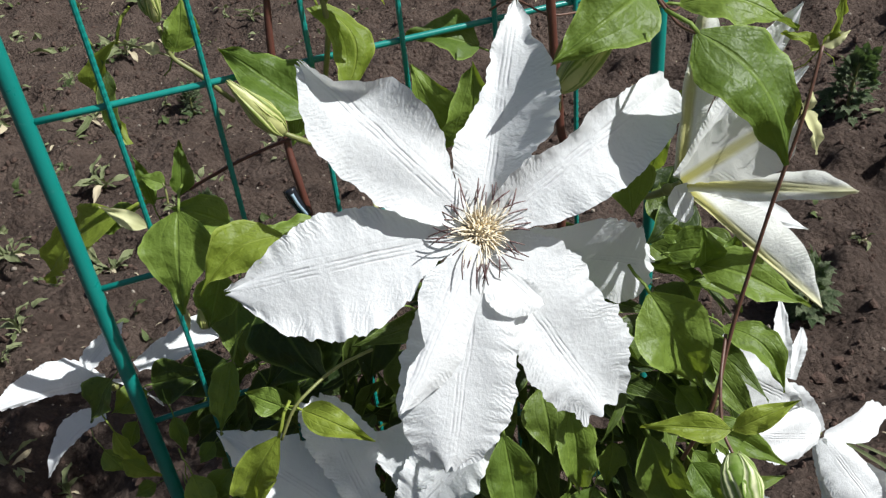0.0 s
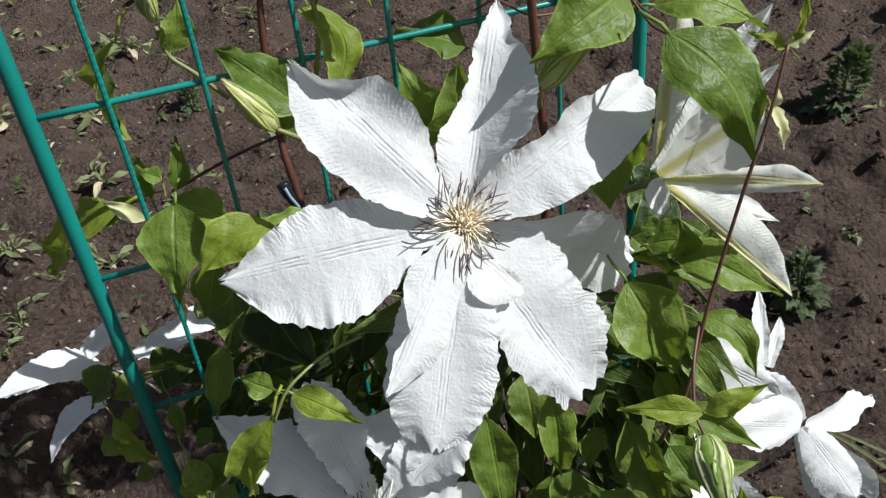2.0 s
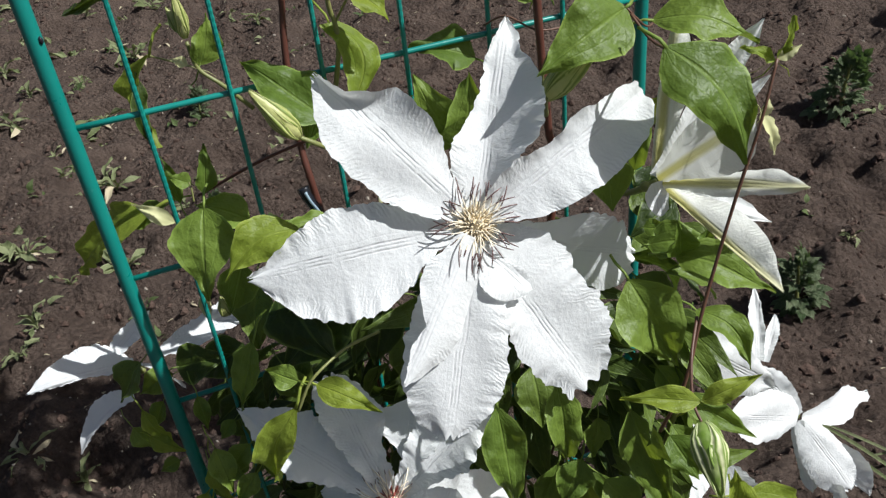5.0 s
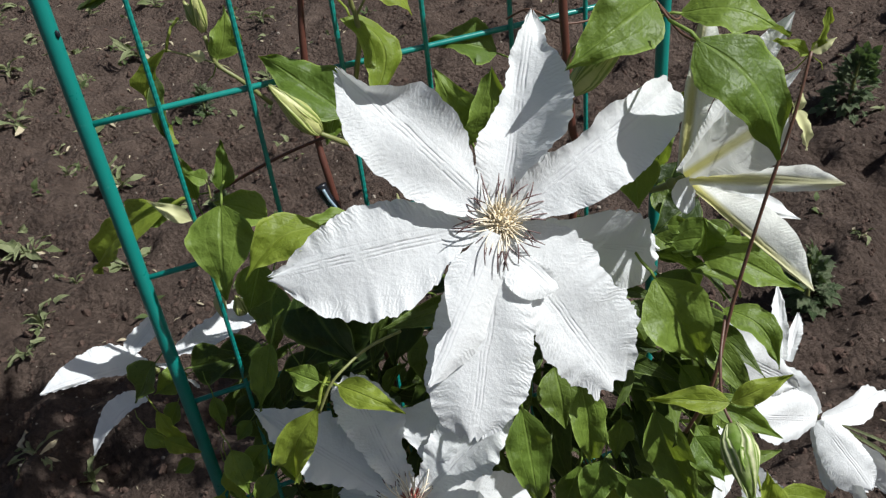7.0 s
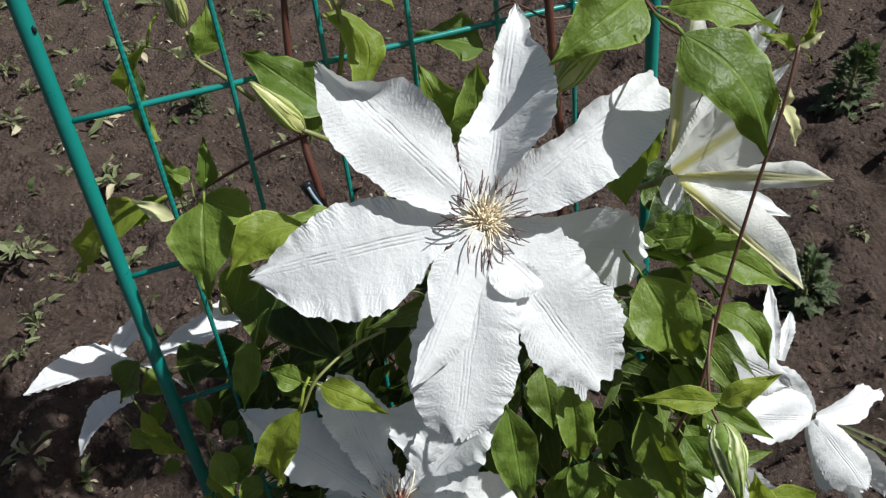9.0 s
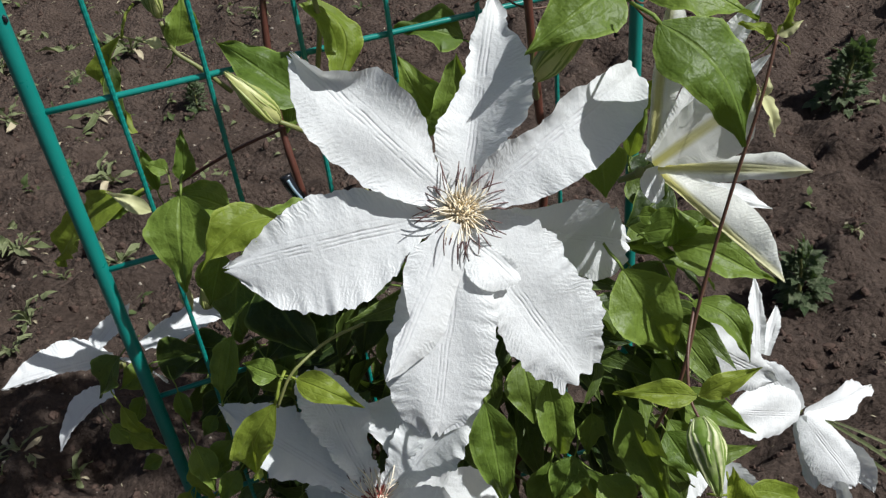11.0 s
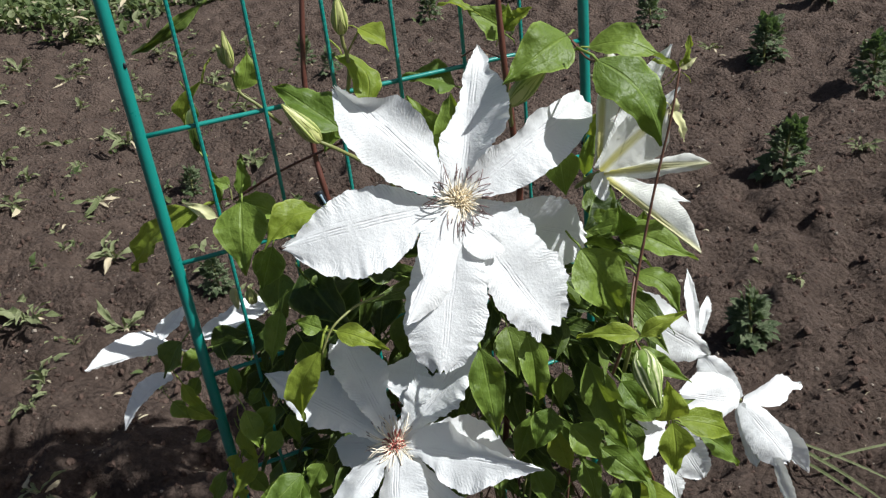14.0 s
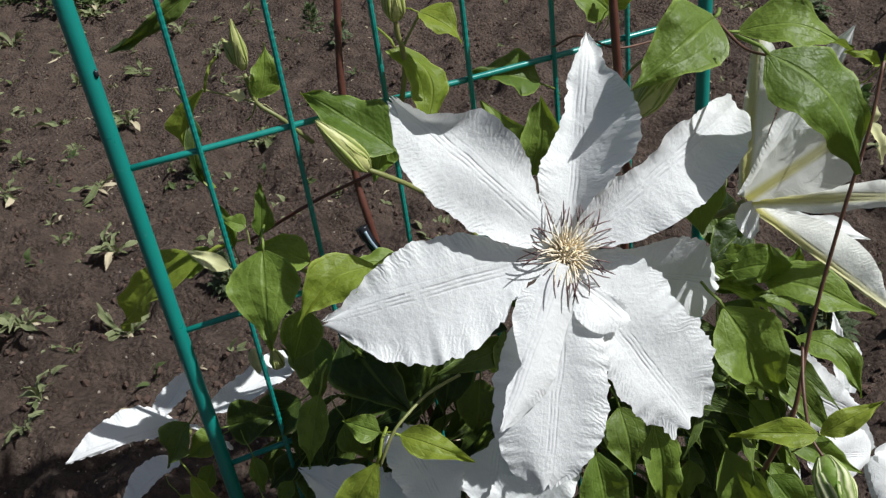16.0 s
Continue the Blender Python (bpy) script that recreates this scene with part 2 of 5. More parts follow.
def shared(name, mesh, parent, m, label=""):
    ob = new(name, mesh)
    ob.parent = parent
    ob.matrix_basis = m
    return tagged(ob, label)


def empty(name, at=(0, 0, 0)):
    ob = new(name)
    ob.location = at
    ob.empty_display_size = 0.02
    return ob


def curve_through(pts, n):
    """n + 1 points on a smooth line through pts."""
    pts = [Vector(p) for p in pts]
    ext = [2 * pts[0] - pts[1], *pts, 2 * pts[-1] - pts[-2]]
    out = []
    for i in range(n + 1):
        s = i / n * (len(pts) - 1)
        k = min(int(s), len(pts) - 2)
        f = s - k
        a, b, c, d = ext[k:k + 4]
        out.append(0.5 * (2 * b + (c - a) * f + (2 * a - 5 * b + 4 * c - d) * f * f + (3 * b - a - 3 * c + d) * f ** 3))
    return out


def tube_into(bm, pts, radii, sides=8, flat=1.0):
    """A closed tube along pts; radii one per point."""
    rings = []
    ahead = (pts[1] - pts[0]).normalized()
    x = ahead.orthogonal().normalized()
    for i, p in enumerate(pts):
        d = (pts[min(i + 1, len(pts) - 1)] - pts[max(i - 1, 0)]).normalized()
        x = (x - d * x.dot(d)).normalized()
        y = d.cross(x)
        rings.append([bm.verts.new(p + (x * math.cos(a) + y * math.sin(a) * flat) * radii[i]) for a in (2 * math.pi * k / sides for k in range(sides))])
    for a, b in zip(rings, rings[1:]):
        for k in range(sides):
            bm.faces.new((a[k], a[(k + 1) % sides], b[(k + 1) % sides], b[k]))
    bm.faces.new(rings[0][::-1])
    bm.faces.new(rings[-1])


def tube(pts, r0, r1, sides=8, n=None, knobs=0.0, seed=0):
    rng = random.Random(seed)
    n = n or 6 * (len(pts) - 1)
    line = curve_through(pts, n)
    radii = [(r0 + (r1 - r0) * i / n) * (1 + knobs * rng.uniform(-1, 1)) for i in range(n + 1)]
    bm = bmesh.new()
    tube_into(bm, line, radii, sides)
    return bm


def along(profile, v):
    s = min(max(v, 0), 1) * (len(profile) - 1)
    k = min(int(s), len(profile) - 2)
    f = s - k
    f = f * f * (3 - 2 * f) * 0.5 + f * 0.5
    return profile[k] * (1 - f) + profile[k + 1] * f


LEAF_SHAPE = (0.12, 0.66, 0.94, 1.0, 0.93, 0.78, 0.58, 0.37, 0.17, 0.02)
YOUNG_SHAPE = (0.10, 0.55, 0.88, 1.0, 0.95, 0.80, 0.58, 0.34, 0.14, 0.02)
PETAL_SHAPE = (0.22, 0.40, 0.62, 0.82, 0.95, 1.0, 0.97, 0.82, 0.52, 0.05)
BLUNT_SHAPE = (0.24, 0.42, 0.64, 0.82, 0.95, 1.0, 1.0, 0.93, 0.72, 0.16)
SHARP_SHAPE = (0.20, 0.42, 0.70, 0.92, 1.0, 0.92, 0.72, 0.46, 0.22, 0.02)
SPAT_SHAPE = (0.14, 0.24, 0.38, 0.55, 0.72, 0.88, 1.0, 0.95, 0.62, 0.03)
BROAD_SHAPE = (0.52, 0.72, 0.86, 0.95, 1.0, 1.0, 0.97, 0.86, 0.60, 0.10)
STRAP_SHAPE = (0.7, 0.9, 1.0, 1.0, 0.97, 0.9, 0.78, 0.6, 0.35, 0.03)


def blade(length, width, shape=LEAF_SHAPE, shape_r=None, nu=8, nv=14, arch=0.0, droop=0.0, fold=0.0, cup=0.0, ruffle=0.0, waves=5.0,
          side=0.0, twist=0.0, twist_at=0.0, curl=0.0, curl_at=0.62, roll_edge=0.0, jag=0.0, ribs=0.0, swell=0.0, stalk=0.0, rise_l=None, rise_r=None, crimp=0.0, seed=0):
    """A leaf or petal along +y with its face to +z. arch: rise of the middle; droop: fall of the tip; fold: rise of the edges as a V,
    cup: as a bowl; side: sideways bend; all in lengths.
    rise_l, rise_r: how far each edge stands up along its length, and crimp, its small folds, in millimetres."""
    rng = random.Random(seed)
    ph = [rng.uniform(0, 6.3) for _ in range(8)]
    torn = {sg: [rng.uniform(-1, 1) for _ in range(nv + 1)] for sg in (-1, 1)}
    bm = bmesh.new()
    uvs, plan = {}, {}
    grid = []
    for j in range(nv + 1):
        v = j / nv
        row = []
        for i in range(nu + 1):
            u = 2 * i / nu - 1
            w = along(shape_r if shape_r and u > 0 else shape, v) * width * 0.5
            e = abs(u)
            sg = 1 if u > 0 else -1
            ragged = 1 + jag * e ** 4 * (0.6 * math.sin(37 * v + ph[4] + sg) + 0.4 * math.sin(83 * v + ph[5] * sg))
            x = u * w * ragged
            if crimp:
                x += sg * e ** 6 * 0.001 * crimp * (torn[sg][j] + 0.7 * math.sin(61 * v + ph[2] * sg))
            z = arch * length * 4 * v * (1 - v) - droop * length * v * v
            z += (fold * e + cup * u * u) * w
            z += curl * length * max(0, (v - curl_at) / (1 - curl_at)) ** 2 + roll_edge * length * u * abs(u) * math.sin(math.pi * v) ** 0.5
            z += ruffle * length * e ** 1.7 * math.sin(waves * math.pi * v + ph[0] + (1.3 + ph[6] * 0.3) * (u > 0)) * min(1, v * 3)
            z += 0.45 * ruffle * length * e * e * math.sin(2.7 * waves * math.pi * v + ph[1] * sg) * min(1, v * 3)
            z += swell * length * math.sin(5.2 * v + ph[2] + 1.7 * u) * math.sin(2.6 * u + ph[7]) * min(1, 2.5 * v)
            z += ribs * length * math.cos(u * 38.0) * max(0, 1 - (u / 0.26) ** 2) * math.sin(math.pi * min(1, v * 1.1))
            rise = rise_r if u > 0 else rise_l
            if rise:
                z += 0.001 * along(rise, v) * e ** 1.8
            if crimp:
                z += 0.001 * crimp * e ** 3 * math.sin(length * 1000 * (v - 0.012 * e) * 1.05 + ph[3] + 2.0 * math.sin(9 * v + ph[4])) * (0.55 + 0.45 * math.sin(17 * v + ph[5] * sg)) * min(1, v * 2.5)
            y = v * length * (1 + 0.5 * jag * math.sin(9 * u + ph[3]) * v ** 6)
            if twist:
                a = twist * max(0, v - twist_at) / (1 - twist_at)
                x, z = x * math.cos(a) - z * math.sin(a), x * math.sin(a) + z * math.cos(a)
            x += side * length * math.sin(math.pi * v)
            vt = bm.verts.new((x, y, z))
            uvs[vt] = (0.5 + u * 0.5, v)
            plan[vt] = (u * w, v * length)
            row.append(vt)
        grid.append(row)
    lay, metric = bm.loops.layers.uv.new("UVMap"), bm.loops.layers.uv.new("Metric")
    for a, b in zip(grid, grid[1:]):
        for i in range(nu):
            f = bm.faces.new((a[i], a[i + 1], b[i + 1], b[i]))
            for lp in f.loops:
                lp[lay].uv = uvs[lp.vert]
                lp[metric].uv = plan[lp.vert]
    if stalk:
        r = 0.015 * length
        tube_into(bm, [Vector((0, 0.03 * length, -0.3 * r)), Vector((0, -0.3 * stalk, -0.08 * stalk)), Vector((0.1 * stalk, -0.7 * stalk, -0.3 * stalk)), Vector((0.1 * stalk, -stalk, -0.6 * stalk))], [r, r, r, 0.9 * r], 5)
    return bm


def frame_on(base, tip, face):
    """The pose of a blade that runs from base to tip and faces that way."""
    base, tip, face = Vector(base), Vector(tip), Vector(face)
    y = (tip - base).normalized()
    z = (face - y * face.dot(y)).normalized()
    x = y.cross(z)
    return Matrix((x, y, z)).transposed().to_4x4(), (tip - base).length


def set_blade(name, base, tip, face, width, material, parent, label="", **shape):
    m, length = frame_on(base, tip, face)
    ob = part(name, blade(length, width, **shape), material, parent, label)
    ob.matrix_basis = Matrix.Translation(base) @ m
    return ob


# ---- ground ----
@functools.lru_cache(None)
def lattice(seed):
    return np.random.RandomState(seed).rand(256, 256)


def value_noise(x, y, cell, seed):
    g = lattice(seed)
    fx, fy = x / cell, y / cell
    ix, iy = np.floor(fx).astype(int), np.floor(fy).astype(int)
    tx, ty = fx - ix, fy - iy
    tx, ty = tx * tx * (3 - 2 * tx), ty * ty * (3 - 2 * ty)
    a, b = g[ix % 256, iy % 256], g[(ix + 1) % 256, iy % 256]
    c, d = g[ix % 256, (iy + 1) % 256], g[(ix + 1) % 256, (iy + 1) % 256]
    return (a * (1 - tx) + b * tx) * (1 - ty) + (c * (1 - tx) + d * tx) * ty - 0.5


def soil_height(x, y):
    near = np.exp(-np.maximum(0, np.hypot(x, y - 1.6) - 3.5) / 2.0) * np.clip((y + 0.25) / 0.35, 0, 1)
    near = near * np.clip((x + 3.0) / 0.5, 0, 1) * np.clip((2.6 - x) / 0.5, 0, 1)
    h = 0.030 * value_noise(x, y, 0.42, 3) + 0.034 * value_noise(x, y, 0.13, 4)
    h = h + near * (0.044 * value_noise(x, y, 0.058, 5) + 0.029 * value_noise(x, y, 0.028, 6))
    # coarse lumps and hollows added beside the plant to stand in for leaf shade
    dug = np.exp(-(((x + 0.52) / 0.28) ** 2 + ((y - 0.72) / 0.14) ** 2))
    h = h + dug * (0.085 * value_noise(x, y, 0.085, 11) + 0.040 * value_noise(x, y, 0.045, 12) - 0.010)
    return h


def soil_at(x, y):
    return float(soil_height(np.array([x]), np.array([y]))[0])


def build_ground():
    out = np.geomspace(0.03, 300, 40)
    xs = np.concatenate([-2.6 - out[::-1], np.arange(-2.6, 2.2, 0.014), 2.2 + out])
    ys = np.concatenate([-2.2 - out[::-1], np.arange(-2.2, 0.1, 0.03), np.arange(0.1, 1.9, 0.011), np.arange(1.9, 4.8, 0.022), 4.8 + out])
    gx, gy = np.meshgrid(xs, ys)
    gz = soil_height(gx, gy)
    nx, ny = len(xs), len(ys)
    idx = np.arange(nx * ny).reshape(ny, nx)
    quads = np.stack([idx[:-1, :-1], idx[:-1, 1:], idx[1:, 1:], idx[1:, :-1]], -1).reshape(-1, 4)
    me = bpy.data.meshes.new("ground")
    me.from_pydata(np.stack([gx, gy, gz], -1).reshape(-1, 3).tolist(), [], quads.tolist())
    me.materials.append(SOIL)
    me.polygons.foreach_set("use_smooth", [True] * len(me.polygons))
    tagged(new("ground", me), "dark brown crumbly garden soil, freshly dug", "soil", kind="structure")


def build_clods():
    rng = np.random.RandomState(8)
    phi = (1 + 5 ** 0.5) / 2
    ico = np.array([(-1, phi, 0), (1, phi, 0), (-1, -phi, 0), (1, -phi, 0), (0, -1, phi), (0, 1, phi), (0, -1, -phi), (0, 1, -phi), (phi, 0, -1), (phi, 0, 1), (-phi, 0, -1), (-phi, 0, 1)]) / 1.9
    tri = np.array([(0, 11, 5), (0, 5, 1), (0, 1, 7), (0, 7, 10), (0, 10, 11), (1, 5, 9), (5, 11, 4), (11, 10, 2), (10, 7, 6), (7, 1, 8),
                    (3, 9, 4), (3, 4, 2), (3, 2, 6), (3, 6, 8), (3, 8, 9), (4, 9, 5), (2, 4, 11), (6, 2, 10), (8, 6, 7), (9, 8, 1)])
    for name, material, count, lo, hi, label in (("soil_crumbs", CLOD, 17000, 0.0018, 0.0085, "loose dark soil crumbs and clods lying on the bed"),
                                                  ("pebbles", PEBBLE, 1300, 0.0014, 0.0048, "small pale pebbles and dry bits on the soil")):
        d = 0.45 + 3.6 * rng.rand(count) ** 1.4
        x = (rng.rand(count) - 0.5) * (1.4 + 1.05 * d)
        r = lo + (hi - lo) * rng.rand(count) ** 4.0
        z = soil_height(x, d) + r * 0.15
        v = ico[None] * (r[:, None, None] * rng.uniform(0.6, 1.3, (count, 1, 3))) * rng.uniform(0.75, 1.2, (count, 12, 1))
        v = v + np.stack([x, d, z], -1)[:, None]
        f = tri[None] + 12 * np.arange(count)[:, None, None]
        me = bpy.data.meshes.new(name)
        me.from_pydata(v.reshape(-1, 3).tolist(), [], f.reshape(-1, 3).tolist())
        me.materials.append(material)
        tagged(new(name, me), label, "soil", kind="stuff")


build_ground()
build_clods()


# ---- trellis ----
T0, T_YAW = Vector((-0.1945, 0.3276, 0.0)), 0.367
T_DIR = Vector((math.cos(T_YAW), math.sin(T_YAW), 0))
T_NORMAL = Vector((T_DIR.y, -T_DIR.x, 0))
T_TOP = 1.05


def build_trellis():
    trellis = tagged(empty("garden_trellis", T0), "teal plastic-coated steel wire trellis standing in the soil", "trellis")

    def bar(name, a, b, r, ribbed=False, label=""):
        n = max(2, int((b - a).length / (0.0018 if ribbed else 0.03)))
        pts = [a + (b - a) * (i / n) for i in range(n + 1)]
        rng = random.Random(len(name) + int(1000 * a.x))
        radii = [r * (1 + (0.15 if ribbed and i % 2 else 0) + 0.015 * rng.uniform(-1, 1)) for i in range(n + 1)]
        bm = bmesh.new()
        tube_into(bm, [p - T0 for p in pts], radii, 10 if not ribbed else 8)
        part(name, bm, TEAL, trellis, label, smooth=not ribbed)

    for s in (0.0, 0.3185):
        foot = T0 + T_DIR * s
        bar("post", foot + Vector((0, 0, -0.05)), foot + Vector((0, 0, T_TOP)), 0.0041)
        # places where the coat has chipped off
        for z in ((0.645, 0.508, 0.30) if s == 0.0 else (0.52,)):
            bm = bmesh.new()
            bmesh.ops.create_icosphere(bm, subdivisions=1, radius=0.0018)
            chip = part("chip", bm, BLACK, trellis, "dark chip in the coat")
            chip.matrix_basis = Matrix.Translation(foot - T0 + Vector((0.0040 if z > 0.6 else -0.0038, -0.0018, z))) @ Matrix.Diagonal((0.7, 0.6, 1.2, 1))
    for s in (0.035, 0.079, 0.127, 0.1725, 0.221, 0.266):
        foot = T0 + T_DIR * s + T_NORMAL * 0.0026
        bar("upright_rod", foot + Vector((0, 0, 0.09)), foot + Vector((0, 0, T_TOP - 0.02)), 0.00125, True)
    for z in (0.14, 0.233, 0.325, 0.4176, 0.5094, 0.5998, 0.692, 0.784, 0.876, 0.968):
        bar("cross_rod", T0 + Vector((0, 0, z)), T0 + T_DIR * 0.3185 + Vector((0, 0, z)), 0.0016)


build_trellis()

# ---- the clematis ----
clematis = tagged(empty("clematis_plant", (-0.02, 0.40, 0.0)), "large white-flowered clematis climbing a teal wire trellis", "climbing plant")
ROOT = Vector(clematis.location)
VIEW = Vector((0.0, -0.86, 0.5))


def under(p):
    return Vector(p) - ROOT


def stem(pts, r0, r1, material=STEM_RED, label="", knobs=0.08):
    ob = part("stem", tube([under(p) for p in pts], r0, r1, knobs=knobs, seed=int(abs(pts[0][0]) * 1e4)), material, clematis, label)
    return ob


leaf_count = [0]


def leaf(base, tip, width, face=(0, -0.7, 0.7), material=LEAF, label="", **shape):
    leaf_count[0] += 1
    opts = dict(arch=0.06, droop=0.05, fold=0.30, ruffle=0.060, waves=3.0, swell=0.045, stalk=0.014, nu=10, nv=18, seed=leaf_count[0])
    opts.update(shape)
    width = min(width, 0.74 * (Vector(tip) - Vector(base)).length)
    return set_blade("leaf", under(base), under(tip), face, width, material, clematis, label, **opts)


def stamen_mesh(seed, length, curl, purple):
    rng = random.Random(seed)
    bm = bmesh.new()
    n = 7
    pts = [Vector((curl * length * (i / n) ** 2.2, length * i / n, 0.16 * length * math.sin(3.0 * i / n))) for i in range(n + 1)]
    r = [0.00030 if i < 3 else 0.00034 if i < 7 else 0.0002 for i in range(n + 1)]
    tube_into(bm, pts, r, 5)
    me = bpy.data.meshes.new("stamen")
    bm.to_mesh(me)
    bm.free()
    me.materials.append(CREAM)
    me.materials.append(ANTHER)
    for p in me.polygons:
        p.use_smooth = True
        p.material_index = 1 if p.center.y > length * purple else 0
    return me


STAMENS = [stamen_mesh(i, 0.0148 + 0.0012 * (i % 4), 0.55 * math.sin(i * 2.1), 0.50 + 0.07 * (i % 3)) for i in range(8)]
PALE_STAMENS = [stamen_mesh(40 + i, 0.0132 + 0.0012 * (i % 4), 0.55 * math.sin(i * 2.1), 0.80 + 0.1 * (i % 3)) for i in range(6)]
CORE = [stamen_mesh(20 + i, 0.0066, 0.35 * math.sin(i * 1.7), 2.0) for i in range(4)]


def flower(centre, normal, petals, face_out=0.0, stamens=True, material=PETAL, label="", scale=1.0, heart=None, seed=0):
    """A flower whose petals run from the centre to the given tips: (tip, width, options)."""
    rng = random.Random(seed)
    c, n = Vector(centre), Vector(normal).normalized()
    a = n.orthogonal().normalized()
    b = n.cross(a)
    bm = bmesh.new()
    if stamens:
        for i in range(70):
            t = (i / 70) ** 0.5
            ang = i * 2.399963
            d = (n * (1.0 - 0.5 * t) + (a * math.cos(ang) + b * math.sin(ang)) * 0.75 * t).normalized()
            foot = (a * math.cos(ang) + b * math.sin(ang)) * 0.0045 * t
            tube_into(bm, [foot, foot + d * 0.005, foot + d * (0.0062 + 0.002 * rng.random()) - n * 0.001 * t], [0.0007, 0.0008, 0.0004], 5)
    bmesh.ops.create_icosphere(bm, subdivisions=2, radius=0.0055 if stamens else 0.003, matrix=Matrix.Translation(n * (0.0 if stamens else -0.007)))
    head = part("flower", bm, (heart or PISTIL) if stamens else STEM_GREEN, clematis, label)
    head.location = under(c)
    for i, (tip, width, opts) in enumerate(petals):
        tip = Vector(tip) - c
        out = (tip - n * tip.dot(n)).normalized()
        o = dict(shape=PETAL_SHAPE, nu=32, nv=72, arch=0.04, cup=0.14, ruffle=0.012, waves=5.0, jag=0.03, swell=0.016, crimp=0.35, seed=seed * 31 + i)
        o.update(opts)
        face = Vector(o.pop("face", n))
        lift = o.pop("lift", 0.0)
        mat = o.pop("mat", material)
        root = Vector(o.pop("root")) - c if "root" in o else out * 0.002 + n * lift
        set_blade("petal", root, tip + n * lift * 0.5, face, width, mat, head, **o)
    if stamens:
        for i in range(50):
            ang = 2 * math.pi * i / 50 + rng.uniform(-0.12, 0.12)
            rise = rng.uniform(0.04, 0.30)
            d = (a * math.cos(ang) + b * math.sin(ang)) * math.cos(rise) + n * math.sin(rise)
            m, _ = frame_on((0, 0, 0), d, n + 0.5 * (a * rng.uniform(-1, 1) + b * rng.uniform(-1, 1)))
            s = scale * rng.uniform(0.85, 1.12)
            shared("stamen", PALE_STAMENS[rng.randrange(6)] if heart else STAMENS[rng.randrange(8)], head, Matrix.Translation(n * 0.003 + d * 0.004) @ m @ Matrix.Diagonal((s, s, s, 1)))
        for i in range(34):
            ang = i * 2.4
            rise = rng.uniform(0.15, 1.2)
            d = (a * math.cos(ang) + b * math.sin(ang)) * math.cos(rise) + n * math.sin(rise)
            m, _ = frame_on((0, 0, 0), d, a)
            shared("style", CORE[i % 4], head, Matrix.Translation(n * 0.002) @ m)
    return head


def bud(base, tip, width, material=BUD, label="closed pale green flower bud"):
    """A pointed bud of four overlapping sepals."""
    m, length = frame_on(under(base), under(tip), VIEW)
    bm = bmesh.new()
    pts = [Vector((0, length * v, 0)) for v in (0, 0.04, 0.15, 0.3, 0.45, 0.6, 0.75, 0.88, 0.96, 1.0)]
    rad = [width * 0.5 * r for r in (0.25, 0.5, 0.85, 0.98, 0.95, 0.78, 0.52, 0.28, 0.12, 0.02)]
    tube_into(bm, pts, rad, 10)
    core = part("bud", bm, material, clematis, label)
    core.matrix_basis = Matrix.Translation(under(base)) @ m
    for k in range(4):
        ang = k * math.pi / 2 + 0.5
        sep = part("sepal", blade(length * 1.01, width * 0.80, shape=SHARP_SHAPE, nu=6, nv=12, arch=0.0, cup=-0.35, ribs=0.006, seed=k), material, core)
        # each sepal wraps its side of the bud
        me = sep.data
        for vt in me.vertices:
            v = vt.co.y / length
            r = width * 0.5 * along((0.30, 0.92, 1.06, 1.02, 0.86, 0.60, 0.34, 0.06), v)
            turn = ang + vt.co.x / (width * 0.5) * 0.95
            q = 0.06 * width * math.cos(3.1 * vt.co.x / (width * 0.5) * 2)
            vt.co = Vector(((r + q) * math.cos(turn), vt.co.y, (r + q) * math.sin(turn)))
    return core


